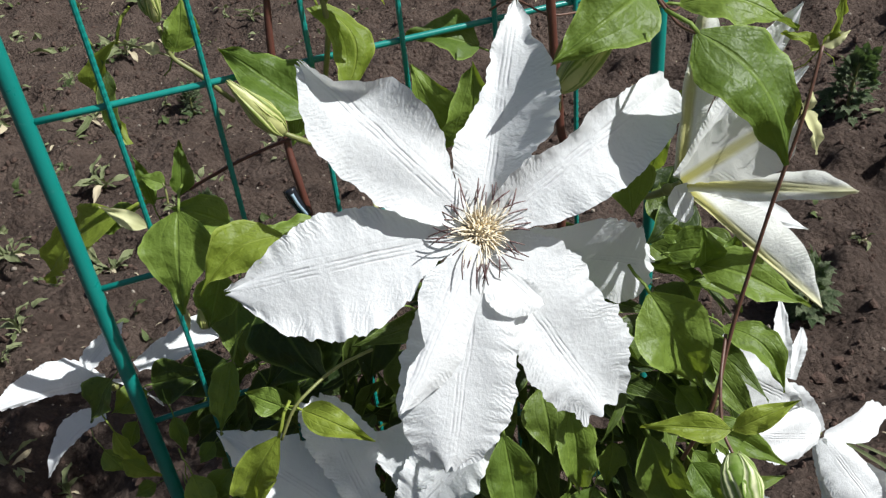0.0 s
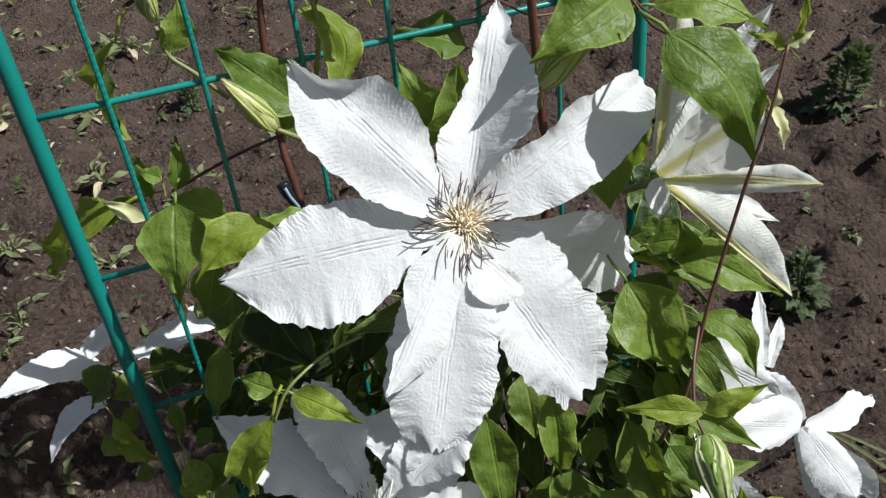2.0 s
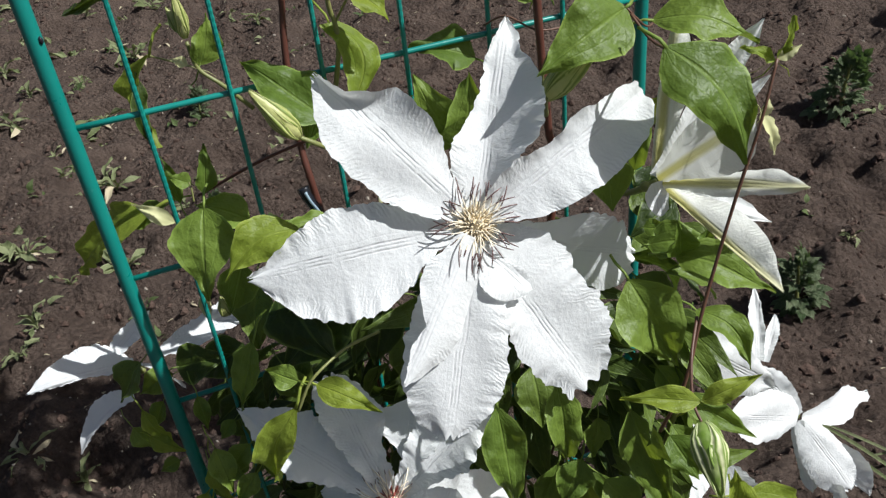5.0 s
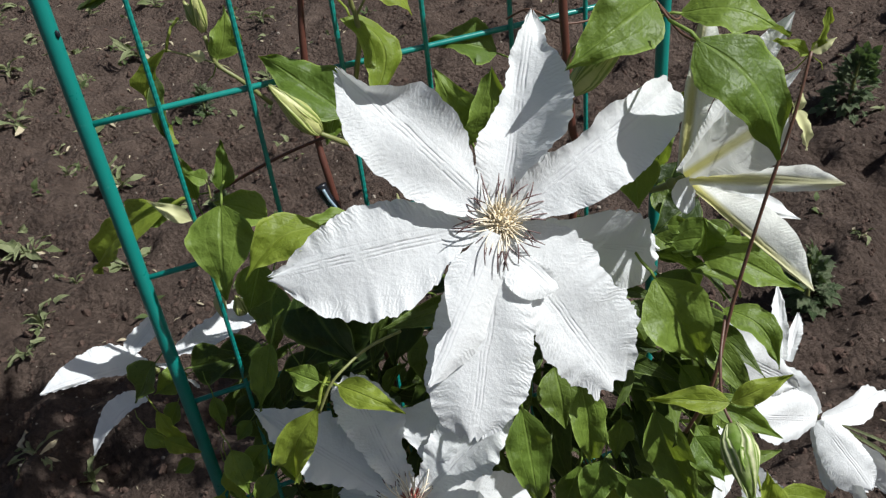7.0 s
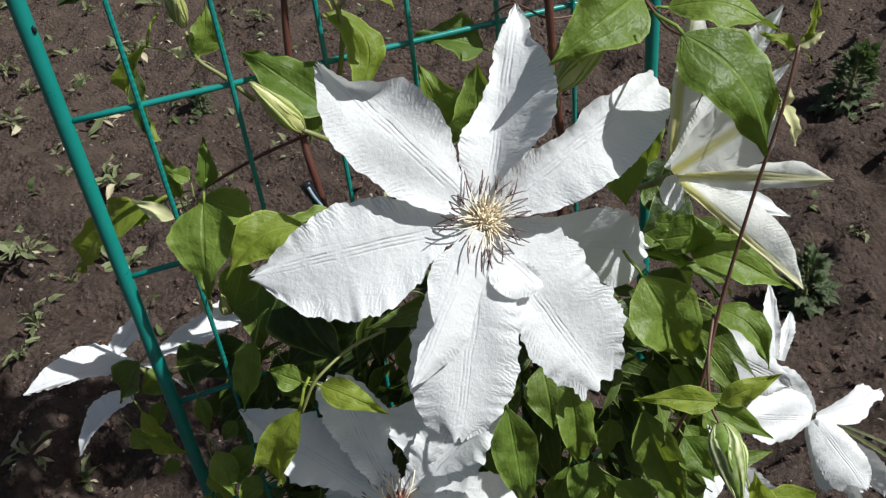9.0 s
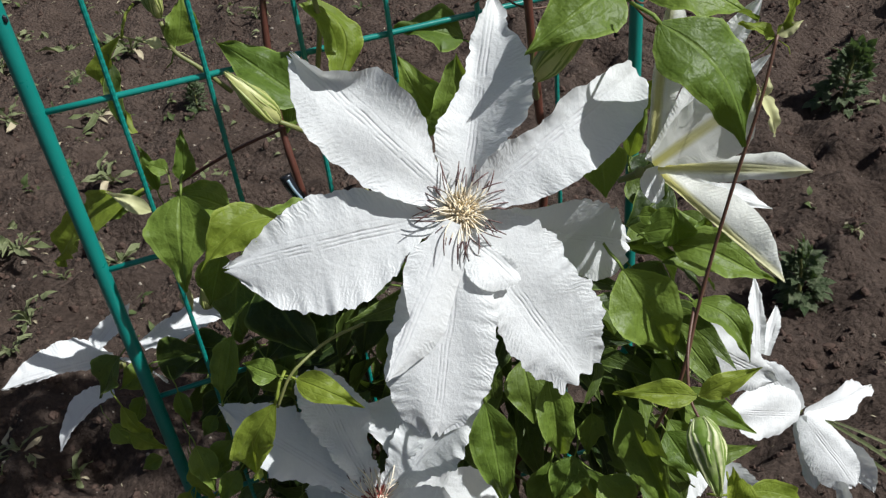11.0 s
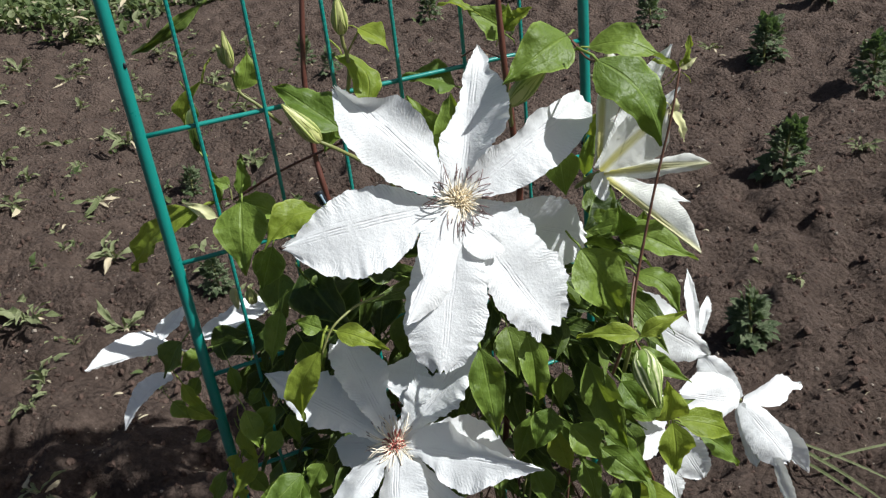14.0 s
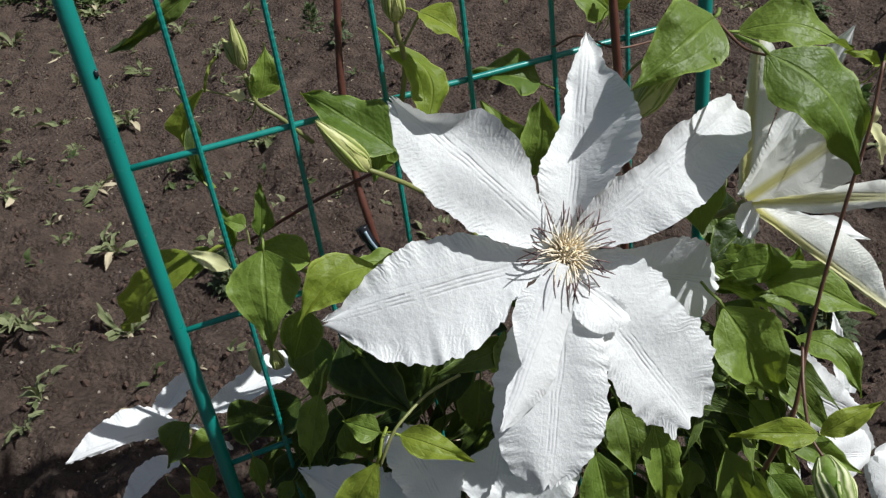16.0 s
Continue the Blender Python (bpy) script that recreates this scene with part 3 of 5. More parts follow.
# the open flower in the middle
F1, N1 = Vector((-0.002, 0.292, 0.549)), Vector((0.10, -0.835, 0.543))
MM = 0.002
flower(F1, N1, [
    ((-0.0676, 0.314, 0.6212), MM, dict(shape=(4, 6, 11.7, 15.3, 18.6, 20.8, 21.5, 22.1, 22.7, 22, 20.6, 15.9, 9.3, 2.1), shape_r=(4, 5, 6, 9, 13.5, 18.3, 20.2, 20.6, 21, 19.4, 10.5, 3, 1.2, 0.7),
                                        lift=0.001, ruffle=0.010, waves=3.6, cup=0.06, rise_r=(0, 0, 0, 0, 0, 0.5, 2, 4, 4.5, 3, 6, 6.5, 5, 3), rise_l=(0, 0, 0, 0, 0, 0, -1, -1, 0, 1, 1, 1, 1, 0))),
    ((0.0196, 0.345, 0.6283), MM, dict(shape=(4, 8.8, 13, 16, 17.4, 15.6, 11.8, 9.3, 7.8, 7.2, 6.7, 5.6, 3.1, 0.6), shape_r=(4, 5.2, 7.2, 10.3, 13.2, 17.8, 21, 21.3, 20.5, 19, 15.5, 8.7, 7.2, 1.7),
                                       lift=-0.002, cup=0.05, fold=0.10, ruffle=0.008, waves=7, rise_r=(0, 1, 4, 8, 12, 16, 19, 19, 17, 14, 9, 3, 0, 0), rise_l=(0, 0, 1, 3, 3, 2, 0, 0, 0, 0, 0, 2, 2, 0), crimp=0.5)),
    ((0.080, 0.325, 0.5948), MM, dict(shape=(4, 6.8, 9.6, 11.1, 11.9, 10, 8.4, 8.2, 10.7, 11, 8.6, 8, 7.5, 5.5), shape_r=(4, 5.8, 11.3, 15.4, 18.1, 20, 21.3, 21.9, 22.3, 21.6, 20.3, 18.5, 15.6, 9),
                                      lift=0.002, cup=0.10, fold=0.12, ruffle=0.010, waves=5, rise_l=(0, 1, 3, 5, 6, 5, 4, 5, 7, 6, 4, 2, 0, 0), crimp=0.3, jag=0.010)),
    ((0.0836, 0.340, 0.4906), MM, dict(shape=(4, 6.1, 8.5, 11.3, 14.7, 20.2, 24.3, 26.4, 26.6, 24.1, 20.2, 15, 8.9, 2.4), shape_r=(4, 4, 4, 5.9, 8.1, 11.6, 14.9, 18.3, 20.9, 23.7, 23.8, 22.8, 20.2, 9.7),
                                       lift=-0.011, ruffle=0.006, arch=0.02, cup=0.0, swell=0.008, face=(-0.55, -0.80, 0.25), twist=0.75, twist_at=0.66, crimp=0.6)),
    ((0.0469, 0.265, 0.4679), MM, dict(shape=(7.4, 15.1, 21.6, 26.5, 28.1, 28.4, 27, 25.9, 30.5, 27.5, 28.4, 20.5, 17.5, 12), shape_r=(4, 5.2, 7.2, 9.2, 11.5, 13.5, 15.7, 18.2, 20.1, 19.8, 18.9, 17.6, 13, 11),
                                       lift=-0.003, cup=0.03, ruffle=0.008, waves=6.5, jag=0.04, crimp=0.75)),
    ((-0.0237, 0.246, 0.4581), MM, dict(shape=(4, 7.9, 10.7, 14.5, 18.1, 19.9, 21.6, 23, 23.6, 24.2, 22, 18.5, 14.2, 5.4), shape_r=(4, 8.2, 15.2, 20, 21.8, 23.4, 24.8, 26.1, 26.5, 26.5, 25.4, 21.9, 17, 6.1),
                                        lift=0.003, cup=-0.06, ruffle=0.008, waves=4.4, arch=0.03, rise_r=(0, 0, 0, -1, -3, -5, -6, -6, -5, -3, -1, 0, 0, 0), crimp=0.6)),
    ((-0.0400, 0.2430, 0.4965), MM, dict(root=(-0.0060, 0.2835, 0.5495), shape=(4, 9.5, 13.9, 17.1, 18.2, 19.3, 19.7, 19.8, 19.1, 16.5, 13.4, 9.7, 5.9, 0.6), shape_r=(4, 5.8, 7.6, 11.7, 12.8, 11.5, 9.3, 5.4, 1.6, 2.7, 4.2, 2.7, 1.4, 0.6),
                                        arch=0.01, cup=0.0, ruffle=0.002, swell=0.003, rise_l=(0, -3, -6, -10, -13, -15, -16, -16, -15, -13, -11, -8, -5, 0), rise_r=(0, -1, -1, -1, -1, -1, 0, 0, 0, 0, 0, 0, 0, 0), crimp=0.2)),
    ((-0.1103, 0.280, 0.5371), MM, dict(shape=(4, 5, 8, 13, 20.3, 26.6, 29.2, 30.8, 30.2, 28.5, 25.5, 20.5, 12, 2.7), shape_r=(4, 6.4, 7.7, 12, 18.5, 20.9, 22.1, 22.6, 22, 18.7, 14.9, 10.1, 4.1, 0.9),
                                        lift=0.0, cup=0.06, ruffle=0.008, waves=6, crimp=0.65)),
    ((0.0218, 0.276, 0.5207), MM, dict(root=(0.0012, 0.2862, 0.5387), shape=(2.2, 2.4, 2.7, 3, 3.3, 3.7, 4.1, 4.1, 3.6, 0.6), shape_r=(4, 8.4, 12.5, 14.8, 15.4, 15.4, 14.5, 12.9, 9.2, 3.9), face=(0.2, -0.78, 0.6), crimp=0.10, jag=0.008,
                                       arch=0.06, cup=-0.05, ruffle=0.01, waves=3, rise_r=(0, 0, 0, 0.5, 1, 1, 0.5, 0, 0, 0), rise_l=(0, 0.5, 1, 1, 1, 1, 1, 1, 0, 0))),
], label="wide open white clematis flower with purple-tipped stamens", seed=1)

# the half-shaded flower below it
flower((-0.061, 0.263, 0.391), (0.05, -0.72, 0.69), [
    ((-0.1462, 0.305, 0.4285), MM, dict(shape=(4, 5, 6, 8, 12, 15.3, 16.4, 13.1, 10, 6, 0.6), shape_r=(4, 8.3, 12.6, 16.8, 20.1, 20.7, 20.3, 17.9, 13.1, 8.6, 0.6), jag=0.06, crimp=0.8, ruffle=0.02)),
    ((-0.0906, 0.300, 0.4543), MM, dict(shape=(4, 5, 6, 8, 10, 12, 13, 14, 14, 13, 9), shape_r=(4, 6.8, 9, 9, 10, 15, 20, 18, 15, 12, 6), lift=-0.002, ruffle=0.03, crimp=0.6)),
    ((-0.0404, 0.300, 0.4421), MM, dict(root=(-0.0510, 0.2740, 0.4133), shape=(3, 6, 12, 18.2, 20.8, 22.1, 18.1, 11, 5.8, 3.7, 1.6), shape_r=(4, 13.3, 16.3, 17.6, 17, 15.9, 12.1, 8.8, 6.8, 3.7, 1.6), lift=-0.002, ruffle=0.02, face=(-0.3, -0.75, 0.55))),
    ((-0.0004, 0.285, 0.4468), MM, dict(shape=(4, 6.9, 9.8, 12.7, 16.3, 18, 9, 3.8, 2.5, 2.0, 0.6), shape_r=(4, 6.1, 8.2, 10.3, 13.5, 18.3, 21.3, 17, 12.9, 8.6, 2.6), cup=0.2, fold=0.15, crimp=0.7, ruffle=0.02, face=(-0.5, -0.68, 0.5))),
    ((0.0169, 0.262, 0.3685), MM, dict(shape=(4, 9.7, 15.5, 18.5, 21.6, 24.9, 24.5, 21.8, 16.4, 8.3, 0.6), shape_r=(4, 6.3, 8.6, 11.2, 13.9, 14.7, 15.3, 13.9, 11, 5.8, 0.6), lift=-0.004, ruffle=0.02)),
    ((0.0299, 0.215, 0.4009), MM, dict(shape=(4, 10.5, 13.9, 17.5, 18.9, 12.5, 8.9, 6.1, 3.6, 2.3, 0.6), shape_r=(4, 5.1, 6.3, 10.9, 19.5, 22, 22.1, 15.7, 9.7, 5.2, 0.6), lift=0.002, cup=0.08, rise_l=(0, 1, 3, 6, 9, 8, 7, 5, 3, 1, 0), ruffle=0.015)),
    ((-0.0038, 0.200, 0.3613), MM, dict(shape=(4, 6, 8.1, 8.5, 8.5, 8.5, 9.5, 11.8, 11.8, 9.6, 0.6), shape_r=(4, 5.2, 6.4, 11.8, 16.8, 18.9, 20.9, 22.8, 20.7, 15.5, 0.6), lift=-0.003, face=(-0.35, -0.85, 0.3))),
    ((-0.0612, 0.190, 0.3506), MM, dict(shape=(4, 8.3, 18, 20.2, 21.6, 20.7, 19.7, 17.8, 14.7, 10.7, 2.6), shape_r=(4, 6.6, 9.2, 12, 15.6, 19.9, 20.4, 19.6, 18.3, 11.9, 2.6), lift=0.003, cup=-0.1, ruffle=0.012, face=(-0.32, -0.90, 0.40))),
    ((-0.1083, 0.205, 0.3664), MM, dict(shape=(4, 4.7, 6.3, 9.3, 11.5, 12.2, 12, 11.8, 11.6, 6.1, 0.6), shape_r=(4, 9.5, 15, 19.8, 20, 20.3, 19.5, 18.2, 15.7, 10.9, 2.6), lift=0.001, cup=-0.08, ruffle=0.012, face=(-0.85, -0.80, 0.28))),
    ((-0.1063, 0.285, 0.3778), MM, dict(shape=(4, 7.2, 10.4, 11.9, 13.5, 15, 15.4, 14.6, 13, 7.3, 0.6), shape_r=(4, 4.4, 4.9, 5.3, 5.9, 6.6, 7.2, 7.3, 6.2, 5.2, 0.6), lift=-0.005)),
], label="open white clematis flower, its upper petals in shade", heart=HEART, seed=2)

# the flower seen from its side and back
flower((0.0925, 0.338, 0.538), (0.85, 0.25, 0.30), [
    ((0.1049, 0.366, 0.6128), MM, dict(shape=(3, 3, 3.4, 3.6, 3.6, 3.6, 3.4, 3.3, 3.2, 2.6, 0.6), shape_r=(4, 4.1, 5.6, 7.1, 8.6, 10.3, 12, 12.8, 10.9, 7.3, 0.6), crimp=0.05, jag=0.010, face=(-0.45, -0.75, 0.4), cup=-0.2, arch=0.03, mat=PETAL_BACK)),
    ((0.1411, 0.348, 0.6146), MM, dict(shape=(4, 4, 5, 6.2, 7.3, 8.2, 8.7, 8.1, 7.1, 4.3, 0.6), shape_r=(4, 4.1, 4.3, 5.5, 6.8, 7.8, 7.5, 6.1, 4.8, 3.4, 0.6), crimp=0.05, jag=0.010, face=(0.15, -0.7, 0.6), arch=-0.02)),
    ((0.1461, 0.345, 0.5874), MM, dict(shape=(4, 4.1, 5.2, 6.2, 7.5, 7.8, 7, 5.6, 4.1, 2.4, 0.6), shape_r=(4, 4.2, 5.3, 7.3, 8.2, 8.7, 7.4, 4.9, 3.5, 2.2, 0.6), crimp=0.05, jag=0.010, face=(0.2, -0.7, 0.6), arch=-0.02)),
    ((0.1270, 0.302, 0.5885), MM, dict(shape=(4, 5.2, 7.8, 10.6, 12.3, 13.8, 14.2, 11, 8.2, 4.4, 0.6), shape_r=(4, 4, 6.7, 9.5, 12.9, 15, 17.1, 17.9, 15.1, 9.2, 0.6), crimp=0.05, jag=0.010, face=(0.05, -0.75, 0.65), cup=-0.25, arch=0.06, swell=0.04, mat=PETAL_BACK)),
    ((0.1471, 0.283, 0.5596), MM, dict(shape=(4, 3.5, 4.2, 5, 5.8, 6.8, 8.1, 9.2, 8.4, 4.5, 0.6), shape_r=(4, 3, 4, 5.4, 6.1, 6.2, 5.9, 5, 4.2, 2.5, 0.6), crimp=0.05, jag=0.010, face=(0.0, -0.7, 0.7), cup=-0.35, arch=0.02, mat=PETAL_BACK)),
    ((0.1464, 0.291, 0.4956), MM, dict(shape=(4, 4.1, 7.5, 11.3, 15.1, 15.9, 16.2, 14.7, 11.2, 5.5, 0.6), shape_r=(3, 1.8, 1.6, 1.6, 1.6, 1.6, 1.6, 1.6, 1.8, 1.2, 0.6), crimp=0.05, jag=0.010, face=(-0.12, -0.80, 0.45), cup=-0.08, arch=0.03, mat=PETAL_BACK)),
    ((0.1478, 0.322, 0.5171), MM, dict(shape=(4, 4, 3.9, 3.9, 3.9, 3.8, 5.7, 7.1, 5.7, 3.1, 0.6), shape_r=(4, 4.3, 4.6, 4.9, 5.2, 5.5, 5.5, 5.6, 3.4, 2, 0.6), crimp=0.05, jag=0.010, face=(0.1, -0.6, 0.7), arch=-0.03)),
    ((0.0939, 0.330, 0.5208), MM, dict(root=(0.0904, 0.333, 0.5397), shape=(4, 3, 3.7, 4.5, 5.2, 4.9, 4.5, 4.2, 4, 2.3, 0.6), shape_r=(2.5, 4.7, 6.9, 7.5, 7.3, 7, 6.5, 5.5, 4.4, 3.2, 0.6), crimp=0.05, jag=0.010, face=(0.1, -0.8, 0.5), arch=0.05)),
], stamens=False, material=PETAL, label="white clematis flower turned away, cream ribs on its petal backs", seed=3)
part("flower_stalk", tube([under((0.092, 0.336, 0.538)), under((0.083, 0.338, 0.533)), under((0.079, 0.352, 0.523))], 0.0022, 0.0016), STEM_GREEN, clematis)

# flowers low on the outer side
flower((0.114, 0.335, 0.430), (0.9, 0.1, 0.25), [
    ((0.1762, 0.352, 0.3708), MM, dict(root=(0.1127, 0.335, 0.4320), shape=(14, 17, 17, 16, 14.5, 13, 11.3, 9.5, 7.6, 4.2, 0.6), shape_r=(8, 11, 13, 15, 18.5, 19.8, 20.4, 17.2, 12.8, 7.3, 0.6), face=(-0.1, -0.8, 0.55), arch=0.05,
                                       rise_r=(0, -1, -3, -4, -6, -7, -7, -6, -4, -2, 0), rise_l=(0, -1, -1, -1, -1, -1, -1, -1, -1, 0, 0))),
    ((0.1671, 0.385, 0.4289), MM, dict(root=(0.1664, 0.360, 0.3868), shape=(4, 4.3, 4.5, 5, 5.4, 6.1, 6.8, 6, 4.5, 2.5, 0.6), shape_r=(4, 4.2, 4.3, 4.5, 4.6, 4.5, 4, 3.5, 2.7, 1.7, 0.6), face=(0.2, -0.9, 0.3), cup=0.3, crimp=0.15)),
    ((0.1840, 0.385, 0.4025), MM, dict(root=(0.1699, 0.360, 0.3864), shape=(4, 3.8, 3.7, 3.5, 3.4, 3.3, 3.3, 2.6, 1.9, 1.3, 0.6), shape_r=(4, 3.9, 4.2, 4.5, 4.8, 5.1, 5.1, 4.6, 4.1, 2.4, 0.6), face=(-0.3, -0.9, 0.3), cup=0.3, crimp=0.15)),
], stamens=False, label="white clematis flower seen from the side", seed=4)
flower((0.2345, 0.430, 0.258), (-0.05, -0.80, 0.50), [
    ((0.1685, 0.400, 0.2977), MM, dict(shape=(6, 9, 13, 16, 18, 19, 20, 19, 16, 11, 3), shape_r=(7, 12, 17, 20, 21, 22, 22, 21, 18, 12, 3), face=(-0.12, -0.80, 0.52), arch=0.06, cup=-0.08, swell=0.03, lift=0.003)),
    ((0.1990, 0.440, 0.3086), MM, dict(shape=(6, 9, 12, 14, 15, 15.5, 15.9, 15.3, 13, 9, 2), shape_r=(5, 7, 9, 10.5, 11.5, 12, 12, 11, 9, 5, 1), face=(-0.2, -0.80, 0.45), cup=-0.10)),
    ((0.3143, 0.485, 0.2258), MM, dict(shape=(4, 7.1, 10.2, 12.5, 14.1, 13.4, 9.9, 5.4, 2.5, 1.6, 0.6), shape_r=(4, 6.5, 10.6, 12.3, 11.6, 6.5, 4.2, 5.2, 7.3, 5, 0.6), face=(-0.1, -0.8, 0.5), fold=0.35, arch=0.10, twist=0.5, crimp=0.2)),
    ((0.2419, 0.400, 0.2056), MM, dict(shape=(4, 3.8, 3.7, 4.8, 5.9, 6.8, 7.3, 8.4, 7.9, 5.4, 0.6), shape_r=(4, 6.5, 8, 7.7, 7.4, 6.8, 6.8, 6.8, 6.8, 5, 0.6), face=(-0.6, -0.75, 0.2), crimp=0.2)),
    ((0.2691, 0.395, 0.2137), MM, dict(shape=(6, 9, 11, 12, 13, 13.5, 13.5, 13, 11.4, 8.5, 1), shape_r=(6, 10, 14, 17, 19, 20.5, 21, 21, 19.5, 15, 4.3), face=(0, -0.80, 0.50), arch=0.10, cup=-0.18, crimp=0.25)),
    ((0.3003, 0.420, 0.1726), MM, dict(root=(0.2527, 0.425, 0.2380), shape=(6, 10.8, 15, 18, 19, 18.3, 16.4, 13.6, 9.6, 5, 0.6), shape_r=(6, 6, 5.5, 5, 4.5, 4, 3.5, 3, 2.4, 1.6, 0.6), face=(-0.35, -0.8, 0.3), crimp=0.2)),
    ((0.2766, 0.390, 0.1524), MM, dict(root=(0.2568, 0.395, 0.2188), shape=(4, 5.4, 6.9, 8.3, 8.2, 8.2, 8.1, 6.3, 4.4, 2.5, 0.6), shape_r=(4, 4.3, 4.7, 5, 5.3, 4.8, 4.2, 3.6, 2.6, 1.6, 0.6), face=(-0.5, -0.8, 0.1), crimp=0.2)),
], stamens=False, label="drooping white clematis flower with curled petals", seed=5)
flower((0.142, 0.342, 0.312), (0.5, -0.6, 0.5), [
    ((0.1671, 0.325, 0.2729), MM, dict(root=(0.1470, 0.340, 0.3143), shape=(4, 9, 10.9, 13, 14.9, 14.1, 13.4, 12.6, 11, 7.8, 2.6), shape_r=(4, 6.1, 8.2, 10.2, 11.6, 13, 14.3, 14.7, 13.3, 9.5, 3.8), face=(-0.2, -0.85, 0.4), arch=0.08)),
    ((0.1431, 0.310, 0.2660), MM, dict(root=(0.1371, 0.320, 0.2958), shape=(4, 4.9, 5.9, 6.8, 7.5, 8.2, 8.9, 6.8, 4.7, 2.7, 0.6), shape_r=(4, 5, 5.9, 6.9, 7.8, 7.8, 7.7, 7.7, 6.6, 4.1, 0.6), face=(0.1, -0.8, 0.5))),
    ((0.121, 0.340, 0.356), 0.024, dict(shape=BLUNT_SHAPE)),
    ((0.106, 0.330, 0.308), 0.030, dict(shape=BLUNT_SHAPE)),
], stamens=False, label="white clematis flower half hidden among leaves", seed=6)

# the flower beyond the near post
flower((-0.223, 0.352, 0.429), (-0.25, -0.30, 0.92), [
    ((-0.2798, 0.327, 0.4333), MM, dict(root=(-0.2231, 0.352, 0.4291), shape=(4, 4, 3.5, 2.5, 2, 2, 2, 1.5, 1, 0.6), shape_r=(4, 10.6, 17, 19, 19, 17.5, 15, 11.3, 6.4, 0.6), face=(-0.15, -0.60, 0.70), arch=0.08, cup=-0.1)),
    ((-0.2186, 0.385, 0.4442), MM, dict(root=(-0.2375, 0.353, 0.4335), shape=(4, 5.3, 6.5, 6.5, 6.5, 5.4, 4.1, 2.4, 0.6), shape_r=(4, 5.4, 6.9, 7.7, 8.8, 8.5, 7.2, 3.9, 0.6), face=(-0.1, -0.55, 0.75), lift=0.003)),
    ((-0.2704, 0.335, 0.3715), MM, dict(root=(-0.2285, 0.347, 0.4080), shape=(4, 3.2, 2.5, 2, 1.6, 1.5, 1.5, 1.2, 1, 0.6), shape_r=(4, 9.3, 13, 15, 15.5, 15, 13.5, 11, 6, 0.6), face=(-0.75, -0.5, 0.35), arch=0.10)),
    ((-0.1528, 0.410, 0.4294), MM, dict(root=(-0.2103, 0.365, 0.4267), shape=(4, 6.1, 8.2, 9.4, 10.4, 10.8, 10.9, 5.7, 0.6), shape_r=(4, 9.6, 11.6, 13.7, 13, 11.5, 10.1, 5.4, 0.6), face=(-0.5, -0.6, 0.5))),
    ((-0.208, 0.370, 0.393), 0.022, dict(shape=BLUNT_SHAPE, lift=-0.004)),
], stamens=False, label="white clematis flower in the shade behind the trellis post", seed=7)
leaf((-0.211, 0.338, 0.442), (-0.229, 0.330, 0.418), 0.024, (-0.3, -0.6, 0.7), LEAF_SHADED)
leaf((-0.198, 0.345, 0.425), (-0.220, 0.338, 0.417), 0.022, (-0.2, -0.6, 0.7), LEAF)
leaf((-0.192, 0.342, 0.433), (-0.158, 0.340, 0.441), 0.028, (0.0, -0.8, 0.6), LEAF_SHADED)
leaf((-0.214, 0.322, 0.396), (-0.193, 0.316, 0.387), 0.012, (-0.2, -0.7, 0.7), LEAF_YOUNG)
leaf((-0.180, 0.300, 0.366), (-0.186, 0.298, 0.351), 0.015, (-0.2, -0.8, 0.5), LEAF_YOUNG)
leaf((-0.180, 0.300, 0.356), (-0.182, 0.295, 0.323), 0.012, (-0.6, -0.7, 0.4), LEAF_YOUNG)
leaf((-0.193, 0.305, 0.347), (-0.210, 0.300, 0.315), 0.014, (-0.5, -0.7, 0.5), LEAF)
leaf((-0.175, 0.302, 0.347), (-0.162, 0.296, 0.329), 0.014, (0.2, -0.8, 0.5), LEAF)

# stems
stem([(-0.02, 0.40, -0.02), (0.00, 0.385, 0.15), (0.02, 0.375, 0.32), (0.042, 0.372, 0.515), (0.040, 0.368, 0.559), (0.037, 0.365, 0.610), (0.036, 0.368, 0.651), (0.036, 0.372, 0.696)], 0.0030, 0.0018)
stem([(-0.03, 0.40, -0.02), (-0.06, 0.39, 0.2), (-0.089, 0.385, 0.458), (-0.096, 0.385, 0.524), (-0.100, 0.392, 0.555), (-0.099, 0.400, 0.605), (-0.092, 0.408, 0.658), (-0.086, 0.415, 0.701)], 0.0026, 0.0016)
stem([(-0.01, 0.40, -0.02), (0.05, 0.36, 0.16), (0.097, 0.330, 0.326), (0.098, 0.300, 0.397), (0.103, 0.285, 0.449)], 0.0024, 0.0014, STEM_GREEN)
stem([(0.086, 0.275, 0.421), (0.096, 0.272, 0.458), (0.106, 0.285, 0.497), (0.118, 0.294, 0.547), (0.128, 0.300, 0.585), (0.135, 0.309, 0.611)], 0.0011, 0.0007, STEM_THIN)
stem([(0.103, 0.285, 0.489), (0.096, 0.265, 0.480), (0.094, 0.250, 0.467), (0.096, 0.240, 0.462)], 0.0008, 0.0007, STEM_THIN)
stem([(-0.056, 0.290, 0.491), (-0.070, 0.275, 0.495), (-0.081, 0.262, 0.494), (-0.088, 0.256, 0.489), (-0.095, 0.252, 0.476)], 0.0008, 0.0007, STEM_GREEN)
stem([(-0.086, 0.336, 0.581), (-0.079, 0.338, 0.576), (-0.068, 0.344, 0.566), (-0.052, 0.350, 0.550), (-0.040, 0.352, 0.530), (-0.031, 0.352, 0.505)], 0.0013, 0.0014, STEM_GREEN)
